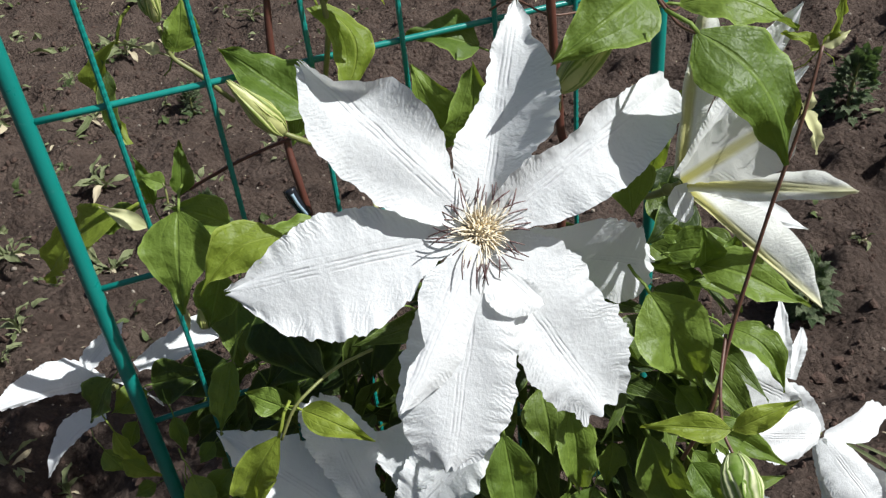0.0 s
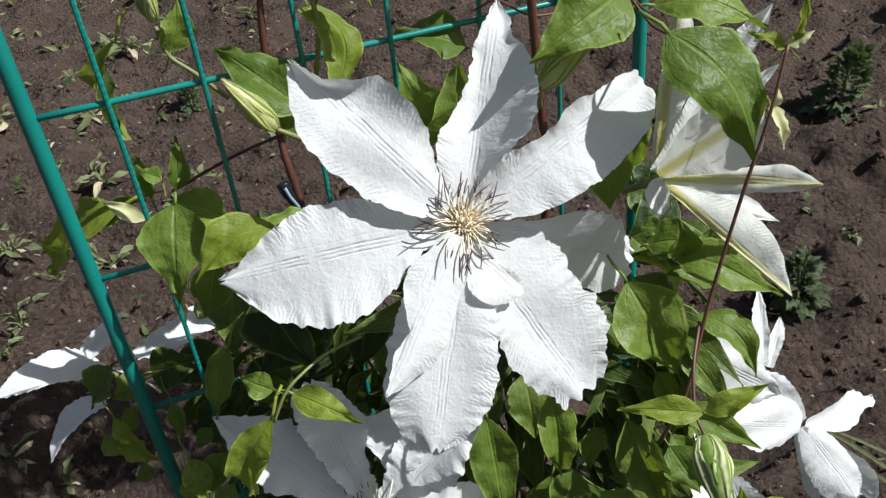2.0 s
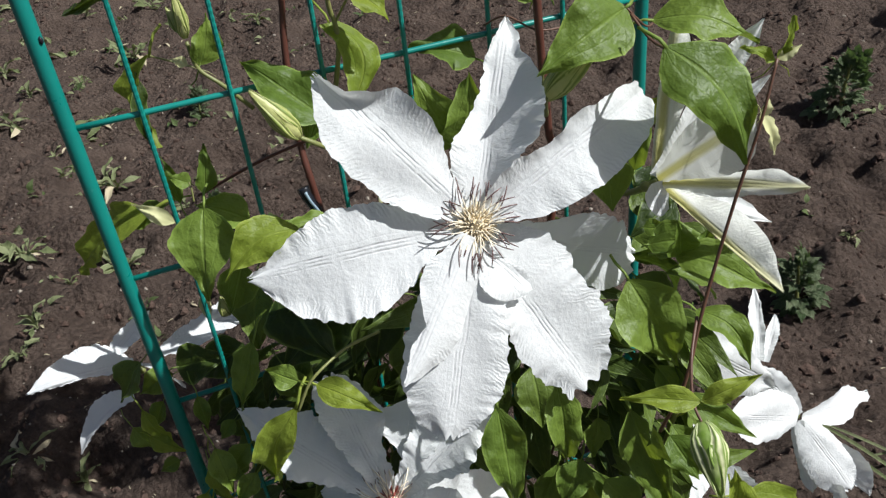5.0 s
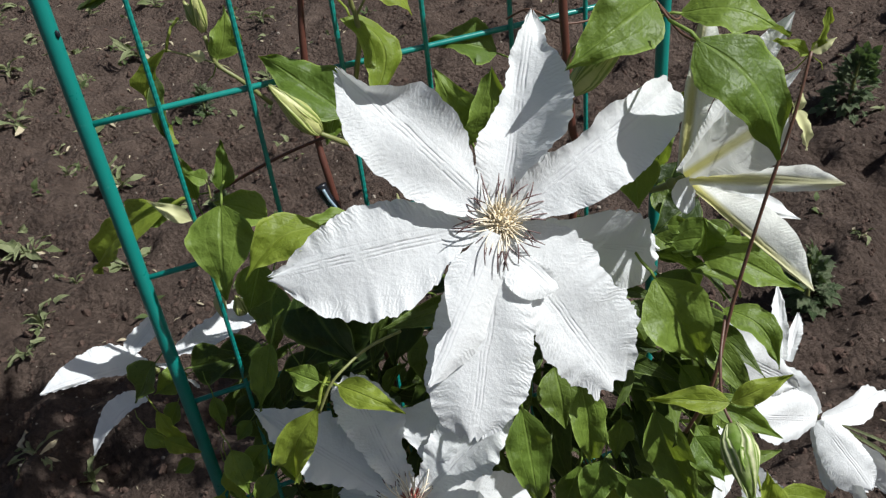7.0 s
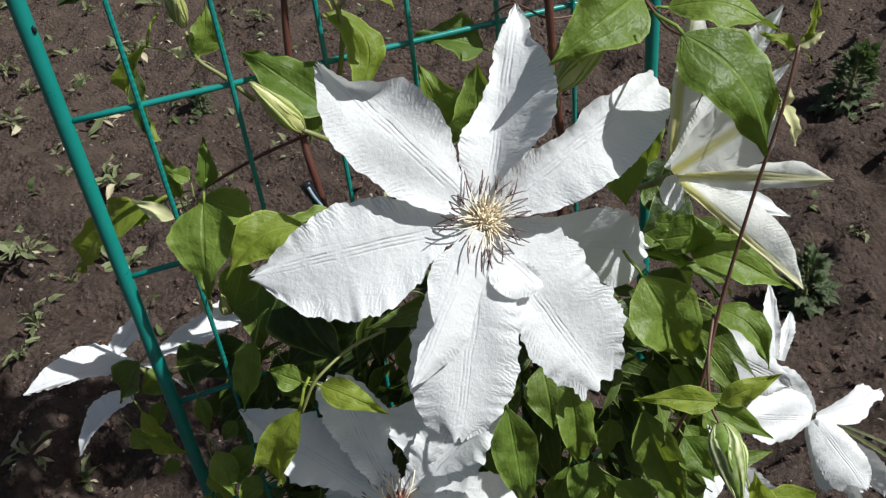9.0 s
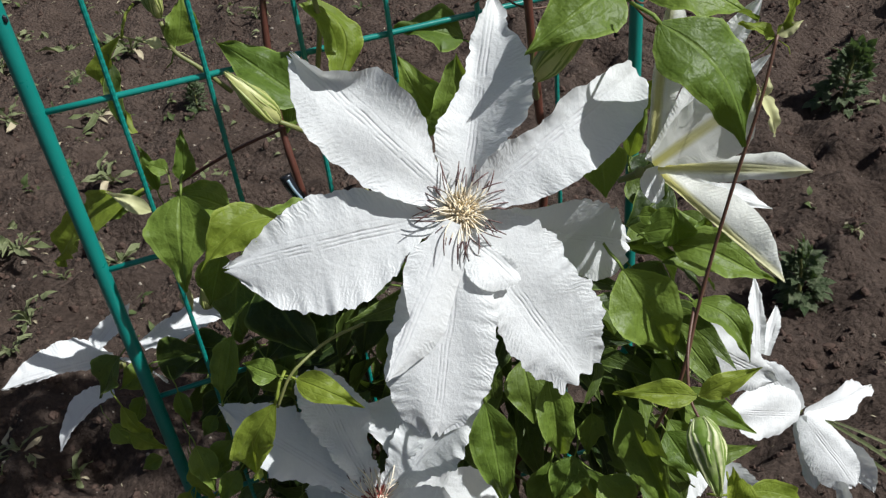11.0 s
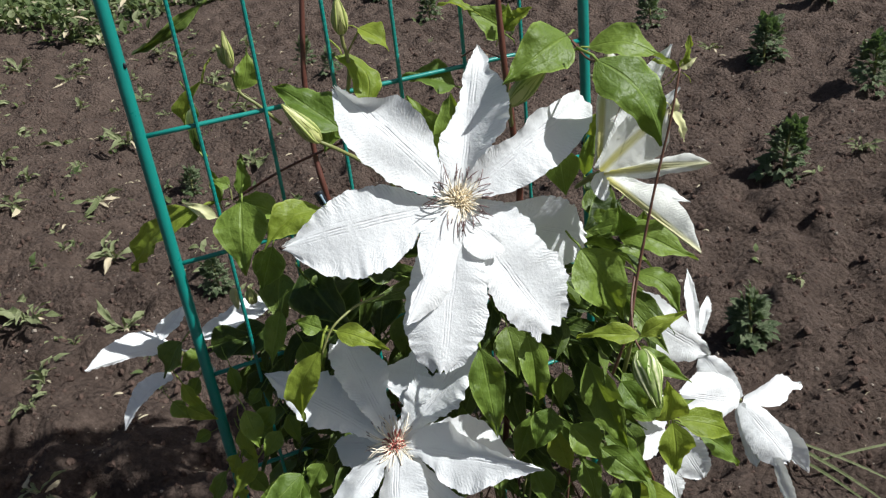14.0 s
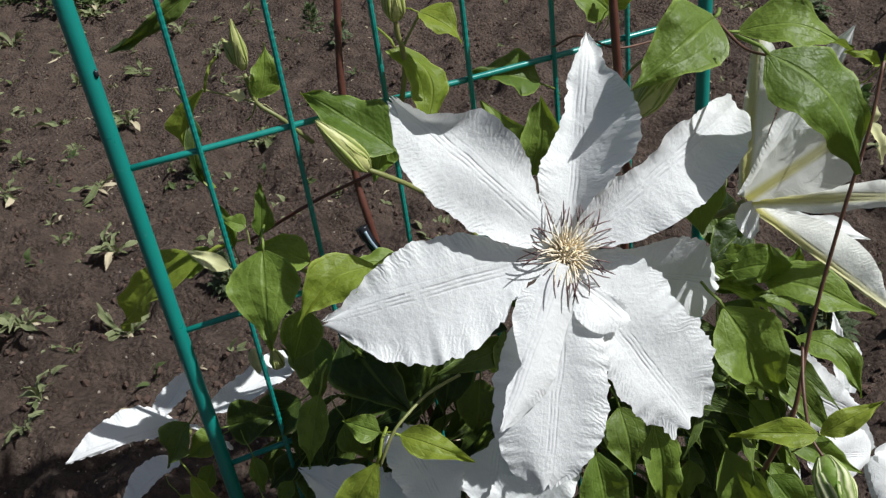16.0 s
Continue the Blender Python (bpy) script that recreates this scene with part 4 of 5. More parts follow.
stem([(-0.160, 0.375, 0.532), (-0.119, 0.372, 0.552), (-0.078, 0.372, 0.566)], 0.0010, 0.0010, STEM_RED)
stem([(-0.114, 0.366, 0.586), (-0.126, 0.362, 0.602), (-0.136, 0.362, 0.612), (-0.138, 0.362, 0.626)], 0.0012, 0.0010, STEM_GREEN)
stem([(-0.136, 0.362, 0.612), (-0.146, 0.362, 0.616), (-0.159, 0.360, 0.622)], 0.0006, 0.0005, STEM_GREEN)
stem([(-0.064, 0.358, 0.643), (-0.064, 0.360, 0.635), (-0.063, 0.362, 0.628), (-0.064, 0.366, 0.614), (-0.071, 0.375, 0.588)], 0.0012, 0.0014, STEM_GREEN)
stem([(-0.063, 0.362, 0.628), (-0.057, 0.361, 0.637), (-0.052, 0.360, 0.644)], 0.0007, 0.0006, STEM_GREEN)
stem([(0.075, 0.340, 0.629), (0.085, 0.345, 0.618), (0.091, 0.352, 0.617)], 0.0006, 0.0005, STEM_THIN)
stem([(0.077, 0.340, 0.626), (0.083, 0.325, 0.619), (0.086, 0.306, 0.621)], 0.0007, 0.0006, STEM_THIN)
stem([(0.038, 0.366, 0.570), (0.038, 0.360, 0.596), (0.046, 0.345, 0.614), (0.075, 0.340, 0.629)], 0.0008, 0.0007, STEM_GREEN)
stem([(0.010, 0.385, 0.612), (0.021, 0.375, 0.619), (0.037, 0.367, 0.613), (0.060, 0.380, 0.610)], 0.0006, 0.0005, STEM_THIN)
stem([(-0.154, 0.350, 0.542), (-0.154, 0.352, 0.548), (-0.155, 0.354, 0.552)], 0.0006, 0.0005, STEM_GREEN)
stem([(-0.147, 0.345, 0.541), (-0.125, 0.360, 0.510), (-0.105, 0.380, 0.463)], 0.0012, 0.0014, STEM_GREEN)

# leaves round the flower in the middle
leaf((-0.0665, 0.366, 0.6275), (-0.0575, 0.350, 0.5915), 0.0200, (0.45, -0.6, 0.65), LEAF_YOUNG, shape=BROAD_SHAPE, arch=0.10, fold=-0.2, side=-0.26, label="curled yellow-green leaf")
leaf((-0.053, 0.360, 0.644), (-0.035, 0.352, 0.630), 0.020, (0.3, -0.5, 0.8), LEAF_YOUNG, arch=0.12)
leaf((0.004, 0.400, 0.589), (-0.031, 0.398, 0.601), 0.030, (0, -0.5, 0.8), LEAF, fold=0.3)
leaf((0.042, 0.405, 0.620), (0.017, 0.400, 0.642), 0.034, (0, -0.8, 0.6), LEAF)
leaf((0.022, 0.400, 0.638), (-0.001, 0.395, 0.648), 0.012, (0, -0.3, 0.9), LEAF_YOUNG)
leaf((0.041, 0.395, 0.625), (0.059, 0.390, 0.639), 0.014, (0.2, -0.6, 0.7), LEAF_YOUNG)
leaf((0.041, 0.395, 0.625), (0.045, 0.395, 0.642), 0.012, (0.2, -0.6, 0.7), LEAF_YOUNG)
stem([(0.035, 0.322, 0.596), (0.037, 0.345, 0.581), (0.039, 0.366, 0.567)], 0.0012, 0.0014, STEM_GREEN)
leaf((0.074, 0.338, 0.630), (0.032, 0.304, 0.617), 0.034, (0.25, -0.75, 0.6), LEAF, arch=0.08, fold=0.12)
leaf((0.090, 0.352, 0.618), (0.138, 0.340, 0.608), 0.028, (0.0, -0.55, 0.85), LEAF, arch=0.16, fold=0.25)
leaf((0.086, 0.306, 0.622), (0.119, 0.282, 0.575), 0.036, (0.18, -0.82, 0.48), LEAF, arch=0.10, fold=-0.15, side=-0.10)
leaf((-0.073, 0.345, 0.585), (-0.114, 0.362, 0.614), 0.030, (0.1, -0.6, 0.8), LEAF, arch=0.06)
leaf((-0.075, 0.360, 0.593), (-0.084, 0.340, 0.573), 0.026, (0.2, -0.8, 0.4), LEAF)
leaf((-0.144, 0.335, 0.546), (-0.145, 0.306, 0.507), 0.038, (-0.1, -0.75, 0.65), LEAF, arch=0.06, fold=0.10)
leaf((-0.087, 0.300, 0.550), (-0.123, 0.280, 0.537), 0.024, (-0.1, -0.7, 0.7), LEAF_YOUNG, arch=0.08, side=0.12)
leaf((-0.125, 0.345, 0.531), (-0.152, 0.345, 0.544), 0.022, (0, -0.5, 0.8), LEAF)
leaf((-0.078, 0.335, 0.530), (-0.107, 0.325, 0.536), 0.015, (0, -0.4, 0.9), LEAF)
leaf((-0.128, 0.325, 0.516), (-0.140, 0.318, 0.487), 0.022, (0.2, -0.9, 0.2), LEAF)
leaf((-0.185, 0.362, 0.532), (-0.244, 0.372, 0.486), 0.030, (-0.1, -0.55, 0.85), LEAF_YOUNG, arch=0.14)
leaf((-0.166, 0.345, 0.533), (-0.186, 0.345, 0.547), 0.009, (0.2, -0.8, 0.5), PALE, label="pale leaf turned over")
leaf((-0.177, 0.365, 0.533), (-0.209, 0.368, 0.514), 0.016, (0.1, -0.5, 0.8), LEAF)
leaf((-0.149, 0.355, 0.544), (-0.144, 0.362, 0.570), 0.012, (0.6, -0.7, 0.3), LEAF)
leaf((-0.154, 0.354, 0.551), (-0.166, 0.355, 0.556), 0.012, (0, -0.6, 0.7), LEAF)
leaf((-0.164, 0.356, 0.539), (-0.168, 0.360, 0.566), 0.008, (0.6, -0.7, 0.3), LEAF)
leaf((-0.013, 0.372, 0.550), (-0.028, 0.368, 0.594), 0.038, (-0.1, -0.7, 0.7), LEAF)
leaf((-0.007, 0.370, 0.551), (0.001, 0.366, 0.593), 0.034, (0.3, -0.8, 0.4), LEAF)
leaf((-0.052, 0.372, 0.558), (-0.031, 0.368, 0.584), 0.024, (0.1, -0.7, 0.7), LEAF)
leaf((0.064, 0.322, 0.563), (0.067, 0.321, 0.531), 0.042, (-0.1, -0.8, 0.5), LEAF, fold=0.05, ruffle=0.01, arch=0.0, swell=0.01)
leaf((0.100, 0.410, 0.496), (0.112, 0.395, 0.467), 0.036, (-0.2, -0.8, 0.5), LEAF_SHADED)
leaf((0.118, 0.400, 0.486), (0.089, 0.385, 0.472), 0.034, (-0.2, -0.8, 0.5), LEAF_SHADED)
leaf((0.091, 0.385, 0.471), (0.111, 0.370, 0.458), 0.034, (0.1, -0.8, 0.5), LEAF_SHADED)
leaf((0.109, 0.415, 0.503), (0.098, 0.405, 0.479), 0.030, (-0.2, -0.8, 0.5), LEAF_SHADED)
leaf((0.122, 0.395, 0.472), (0.136, 0.380, 0.453), 0.034, (0.1, -0.8, 0.5), LEAF_SHADED)
leaf((0.092, 0.395, 0.513), (0.100, 0.390, 0.552), 0.012, (-0.3, -0.8, 0.4), LEAF)
leaf((0.094, 0.390, 0.546), (0.105, 0.385, 0.564), 0.014, (-0.3, -0.8, 0.4), LEAF_YOUNG)
leaf((-0.152, 0.375, 0.666), (-0.206, 0.380, 0.638), 0.009, (0.5, -0.8, 0.1), LEAF_SHADED, arch=0.10)
leaf((-0.158, 0.360, 0.622), (-0.168, 0.355, 0.573), 0.013, (-0.6, -0.7, 0.4), LEAF_YOUNG, side=0.26, fold=0.6, label="narrow curled yellow-rimmed leaf")
leaf((-0.168, 0.362, 0.608), (-0.168, 0.358, 0.571), 0.010, (0.6, -0.7, 0.2), LEAF_SHADED, side=0.12)
leaf((-0.135, 0.364, 0.613), (-0.126, 0.368, 0.637), 0.020, (0.7, -0.6, 0.2), LEAF)
leaf((-0.140, 0.360, 0.615), (-0.148, 0.360, 0.619), 0.006, (0, -0.7, 0.7), PALE)
bud((-0.138, 0.362, 0.628), (-0.138, 0.362, 0.652), 0.0075)
bud((-0.140, 0.364, 0.630), (-0.145, 0.366, 0.643), 0.0060)
bud((-0.086, 0.336, 0.581), (-0.105, 0.334, 0.609), 0.0116, label="closed green and cream flower bud")
bud((-0.064, 0.358, 0.642), (-0.063, 0.356, 0.667), 0.0105)
bud((0.035, 0.324, 0.595), (0.067, 0.346, 0.618), 0.0135, label="closed green and cream flower bud")
bud((-0.175, 0.370, 0.464), (-0.175, 0.370, 0.445), 0.0065, PALE)
bud((-0.161, 0.365, 0.452), (-0.162, 0.365, 0.467), 0.0085)
bud((-0.059, 0.400, 0.484), (-0.061, 0.400, 0.507), 0.005, PALE)

# the young shoot at the outer side
leaf((0.135, 0.309, 0.611), (0.141, 0.309, 0.629), 0.008, (0.5, -0.8, 0.2), LEAF_YOUNG)
leaf((0.135, 0.309, 0.611), (0.145, 0.309, 0.616), 0.006, (0.2, -0.8, 0.4), PALE)
leaf((0.134, 0.309, 0.610), (0.119, 0.309, 0.618), 0.007, (0.0, -0.6, 0.7), LEAF_YOUNG)
leaf((0.130, 0.304, 0.587), (0.137, 0.300, 0.568), 0.008, (0.4, -0.8, 0.3), PALE)
leaf((0.129, 0.304, 0.585), (0.132, 0.304, 0.596), 0.007, (0.4, -0.8, 0.3), PALE)

# the shoot in front of the lower flower
leaf((-0.093, 0.257, 0.491), (-0.109, 0.262, 0.496), 0.0145, (-0.1, -0.7, 0.7), LEAF)
leaf((-0.084, 0.256, 0.489), (-0.053, 0.243, 0.481), 0.0140, (0.0, -0.6, 0.8), LEAF_YOUNG, arch=0.10)
leaf((-0.096, 0.252, 0.478), (-0.116, 0.250, 0.426), 0.0185, (-0.2, -0.9, 0.3), LEAF_YOUNG, arch=0.10, side=0.08)
leaf((-0.126, 0.300, 0.481), (-0.136, 0.283, 0.449), 0.0175, (-0.2, -0.8, 0.5), LEAF)
leaf((-0.123, 0.330, 0.436), (-0.115, 0.330, 0.409), 0.02, (0, -0.8, 0.5), LEAF)

# leaves between the two front flowers, their deep shade put into the colour
leaf((-0.114, 0.335, 0.489), (-0.084, 0.300, 0.464), 0.044, (-0.2, -0.8, 0.5), LEAF_SHADED)
leaf((-0.078, 0.330, 0.482), (-0.118, 0.310, 0.453), 0.046, (-0.3, -0.8, 0.5), LEAF_SHADED)
leaf((-0.060, 0.345, 0.467), (-0.069, 0.330, 0.433), 0.040, (0.1, -0.8, 0.5), LEAF_SHADED)
leaf((-0.133, 0.350, 0.483), (-0.135, 0.330, 0.452), 0.042, (-0.2, -0.8, 0.4), LEAF_SHADED)
leaf((-0.150, 0.350, 0.439), (-0.183, 0.345, 0.421), 0.034, (-0.3, -0.7, 0.6), LEAF_SHADED)
leaf((-0.047, 0.350, 0.438), (-0.054, 0.340, 0.404), 0.034, (0.1, -0.8, 0.5), LEAF_SHADED)
leaf((0.021, 0.300, 0.450), (0.025, 0.285, 0.418), 0.040, (0.1, -0.8, 0.5), LEAF_SHADED)
leaf((0.078, 0.330, 0.467), (0.061, 0.310, 0.439), 0.040, (-0.1, -0.8, 0.5), LEAF_SHADED)
leaf((0.083, 0.320, 0.430), (0.070, 0.300, 0.396), 0.040, (-0.1, -0.8, 0.5), LEAF_SHADED)
leaf((0.085, 0.345, 0.472), (0.106, 0.330, 0.450), 0.036, (0.2, -0.7, 0.6), LEAF_SHADED)
leaf((-0.138, 0.350, 0.414), (-0.159, 0.340, 0.387), 0.034, (-0.3, -0.7, 0.6), LEAF_SHADED)
leaf((-0.174, 0.360, 0.396), (-0.166, 0.350, 0.358), 0.034, (-0.3, -0.7, 0.6), LEAF_SHADED)

leaf((-0.055, 0.350, 0.506), (-0.095, 0.335, 0.505), 0.040, (-0.2, -0.6, 0.7), LEAF_SHADED)
leaf((-0.084, 0.345, 0.480), (-0.109, 0.350, 0.503), 0.036, (-0.2, -0.6, 0.7), LEAF_SHADED)
leaf((-0.051, 0.345, 0.475), (-0.081, 0.345, 0.493), 0.040, (-0.2, -0.6, 0.7), LEAF_SHADED)

# foliage on the outer side
leaf((0.097, 0.249, 0.467), (0.060, 0.252, 0.470), 0.013, (0.0, -0.6, 0.8), LEAF_YOUNG, arch=0.10)
leaf((0.098, 0.249, 0.467), (0.126, 0.252, 0.479), 0.011, (0.1, -0.6, 0.8), LEAF_YOUNG, arch=0.10)
bud((0.096, 0.240, 0.463), (0.101, 0.216, 0.437), 0.0165, BUD_OPEN, label="striped green and cream flower bud, nearly opening")
leaf((0.107, 0.216, 0.428), (0.105, 0.212, 0.458), 0.020, (0.1, -0.9, 0.4), LEAF_YOUNG)
leaf((0.120, 0.240, 0.407), (0.158, 0.248, 0.383), 0.020, (0.1, -0.6, 0.8), LEAF_YOUNG, arch=0.12)
leaf((0.138, 0.258, 0.380), (0.169, 0.258, 0.345), 0.016, (0.3, -0.7, 0.6), LEAF, arch=0.12)
leaf((0.112, 0.226, 0.417), (0.113, 0.220, 0.380), 0.022, (0, -0.9, 0.4), LEAF_YOUNG)
leaf((0.073, 0.305, 0.500), (0.097, 0.288, 0.453), 0.036, (-0.1, -0.75, 0.6), LEAF, arch=0.06, fold=0.45, ruffle=0.06, waves=3.4)
leaf((0.107, 0.300, 0.481), (0.130, 0.276, 0.460), 0.019, (0.25, -0.7, 0.6), LEAF, arch=0.15, side=-0.14)
leaf((0.104, 0.335, 0.492), (0.152, 0.312, 0.480), 0.028, (0, -0.5, 0.8), LEAF, arch=0.10)
leaf((0.107, 0.335, 0.492), (0.103, 0.330, 0.516), 0.026, (0, -0.8, 0.6), LEAF, stalk=0.005)
leaf((0.092, 0.350, 0.490), (0.125, 0.340, 0.497), 0.024, (0, -0.6, 0.8), LEAF, stalk=0.004)
leaf((0.117, 0.340, 0.487), (0.123, 0.340, 0.506), 0.022, (0.2, -0.7, 0.6), LEAF)
leaf((0.091, 0.358, 0.496), (0.104, 0.352, 0.498), 0.016, (0.2, -0.7, 0.6), LEAF, stalk=0.004)
leaf((0.073, 0.290, 0.422), (0.096, 0.272, 0.356), 0.026, (-0.3, -0.8, 0.4), LEAF, fold=0.4, ruffle=0.05)
leaf((0.079, 0.285, 0.350), (0.110, 0.270, 0.326), 0.022, (-0.1, -0.7, 0.6), LEAF)
leaf((0.094, 0.285, 0.406), (0.108, 0.270, 0.386), 0.024, (0, -0.8, 0.5), LEAF)
leaf((0.001, 0.258, 0.463), (0.006, 0.240, 0.407), 0.023, (0.1, -0.85, 0.5), LEAF, arch=0.05)
leaf((0.032, 0.275, 0.459), (0.037, 0.268, 0.405), 0.021, (0.2, -0.85, 0.4), LEAF, arch=0.05)
leaf((0.046, 0.290, 0.386), (0.033, 0.280, 0.359), 0.024, (0.1, -0.8, 0.5), LEAF)
leaf((0.103, 0.300, 0.421), (0.143, 0.285, 0.399), 0.016, (0, -0.7, 0.6), LEAF)
leaf((0.047, 0.290, 0.366), (0.057, 0.285, 0.331), 0.02, (0, -0.8, 0.5), LEAF_YOUNG)
leaf((0.059, 0.285, 0.373), (0.079, 0.275, 0.348), 0.026, (0.2, -0.8, 0.5), LEAF)
leaf((-0.127, 0.262, 0.375), (-0.158, 0.235, 0.358), 0.020, (-0.2, -0.75, 0.6), LEAF)
leaf((-0.112, 0.265, 0.380), (-0.123, 0.258, 0.364), 0.018, (-0.2, -0.75, 0.6), LEAF)
leaf((-0.127, 0.262, 0.371), (-0.131, 0.240, 0.349), 0.014, (-0.2, -0.75, 0.6), LEAF)
leaf((-0.167, 0.300, 0.360), (-0.187, 0.285, 0.338), 0.014, (-0.2, -0.75, 0.6), LEAF_YOUNG)
leaf((-0.173, 0.305, 0.386), (-0.166, 0.295, 0.364), 0.014, (-0.2, -0.75, 0.6), LEAF_YOUNG)
leaf((-0.164, 0.300, 0.389), (-0.148, 0.292, 0.386), 0.011, (-0.2, -0.75, 0.6), LEAF)
leaf((-0.214, 0.325, 0.415), (-0.200, 0.320, 0.388), 0.011, (-0.2, -0.75, 0.6), LEAF_YOUNG)
leaf((-0.226, 0.328, 0.398), (-0.214, 0.322, 0.385), 0.014, (-0.2, -0.75, 0.6), LEAF)
leaf((-0.205, 0.335, 0.412), (-0.212, 0.330, 0.396), 0.016, (-0.2, -0.75, 0.6), LEAF)
leaf((-0.206, 0.330, 0.365), (-0.219, 0.325, 0.361), 0.014, (-0.2, -0.75, 0.6), LEAF)
leaf((0.107, 0.300, 0.288), (0.139, 0.280, 0.292), 0.026, (0.1, -0.75, 0.6), LEAF_YOUNG)

leaf((0.033, 0.295, 0.377), (0.018, 0.285, 0.343), 0.0190, (0.2, -0.7, 0.6), LEAF)
leaf((0.051, 0.290, 0.374), (0.073, 0.280, 0.344), 0.0123, (0.1, -0.6, 0.8), LEAF)
leaf((0.067, 0.290, 0.337), (0.074, 0.275, 0.302), 0.0194, (0.3, -0.7, 0.6), LEAF)
leaf((0.096, 0.290, 0.409), (0.111, 0.280, 0.379), 0.0175, (0.2, -0.7, 0.65), LEAF)
leaf((0.084, 0.295, 0.352), (0.117, 0.285, 0.316), 0.0194, (0.2, -0.65, 0.7), LEAF)
leaf((-0.130, 0.275, 0.362), (-0.166, 0.262, 0.347), 0.0186, (0, -0.7, 0.7), LEAF)
leaf((-0.124, 0.272, 0.356), (-0.134, 0.262, 0.333), 0.0162, (0.2, -0.7, 0.65), LEAF)
leaf((-0.110, 0.285, 0.360), (-0.132, 0.280, 0.345), 0.0190, (0.1, -0.7, 0.65), LEAF)
leaf((-0.153, 0.310, 0.381), (-0.165, 0.305, 0.374), 0.0084, (0.0, -0.75, 0.6), LEAF)
leaf((-0.176, 0.310, 0.372), (-0.172, 0.305, 0.351), 0.0102, (0.2, -0.7, 0.65), LEAF)
leaf((0.057, 0.300, 0.408), (0.053, 0.295, 0.382), 0.0163, (0.2, -0.75, 0.6), LEAF)
leaf((0.091, 0.310, 0.435), (0.107, 0.300, 0.406), 0.0185, (0.2, -0.7, 0.65), LEAF)
leaf((0.031, 0.290, 0.336), (0.041, 0.280, 0.302), 0.0186, (0.3, -0.7, 0.6), LEAF)
leaf((0.048, 0.285, 0.304), (0.029, 0.280, 0.286), 0.0189, (0.1, -0.7, 0.65), LEAF)
leaf((0.095, 0.285, 0.315), (0.085, 0.280, 0.287), 0.0171, (0.2, -0.7, 0.65), LEAF)
leaf((-0.155, 0.340, 0.407), (-0.178, 0.335, 0.388), 0.0173, (0.0, -0.75, 0.6), LEAF_SHADED)
leaf((-0.166, 0.300, 0.404), (-0.159, 0.290, 0.377), 0.0164, (0.3, -0.65, 0.65), LEAF)
leaf((-0.147, 0.305, 0.401), (-0.166, 0.300, 0.381), 0.0153, (0.2, -0.65, 0.7), LEAF)
leaf((-0.144, 0.295, 0.387), (-0.157, 0.285, 0.373), 0.0138, (0.25, -0.65, 0.7), LEAF)
leaf((-0.142, 0.315, 0.385), (-0.135, 0.305, 0.365), 0.0123, (0.3, -0.65, 0.65), LEAF)
leaf((-0.175, 0.320, 0.428), (-0.173, 0.315, 0.405), 0.0099, (0.3, -0.65, 0.65), LEAF)
leaf((-0.158, 0.320, 0.407), (-0.168, 0.315, 0.396), 0.0101, (0.2, -0.65, 0.7), LEAF)


def strew(name, kinds, places, material, label, category="", parent=None):
    """One joined mesh of many small blades: kinds are meshes, places (kind, matrix)."""
    verts, faces, uvs, n = [], [], [], 0
    for k, m in places:
        me = kinds[k]
        co = np.empty(len(me.vertices) * 3)
        me.vertices.foreach_get("co", co)
        m = np.array(m)
        verts.append(co.reshape(-1, 3) @ m[:3, :3].T + m[:3, 3])
        lp = np.empty(len(me.loops), int)
        me.loops.foreach_get("vertex_index", lp)
        faces.append(lp.reshape(-1, 4) + n)
        uv = np.empty(len(me.loops) * 2)
        me.uv_layers[0].data.foreach_get("uv", uv)
        uvs.append(uv)
        n += len(me.vertices)
    me = bpy.data.meshes.new(name)
    me.from_pydata(np.concatenate(verts).tolist(), [], np.concatenate(faces).tolist())
    me.uv_layers.new(name="UVMap").data.foreach_set("uv", np.concatenate(uvs))
    me.materials.append(material)
    me.polygons.foreach_set("use_smooth", [True] * len(me.polygons))
    ob = new(name, me)
    ob.parent = parent
    tagged(ob, label, category, kind="stuff")


# the mass of leaves behind and below
def leaf_variants(count):
    out = []
    for i in range(count):
        ob = part("leaf", blade(1.0, 0.27 + 0.06 * (i % 3), arch=0.06 + 0.05 * (i % 4), droop=0.10, fold=0.2 + 0.16 * (i % 3), ruffle=0.045, waves=2.4, side=0.05 * ((i % 3) - 1), swell=0.02, stalk=0.35 * (count == 8), nu=6, nv=10, seed=60 + i), LEAF_SHADED)
        out.append(ob.data)
        bpy.data.objects.remove(ob)
    return out


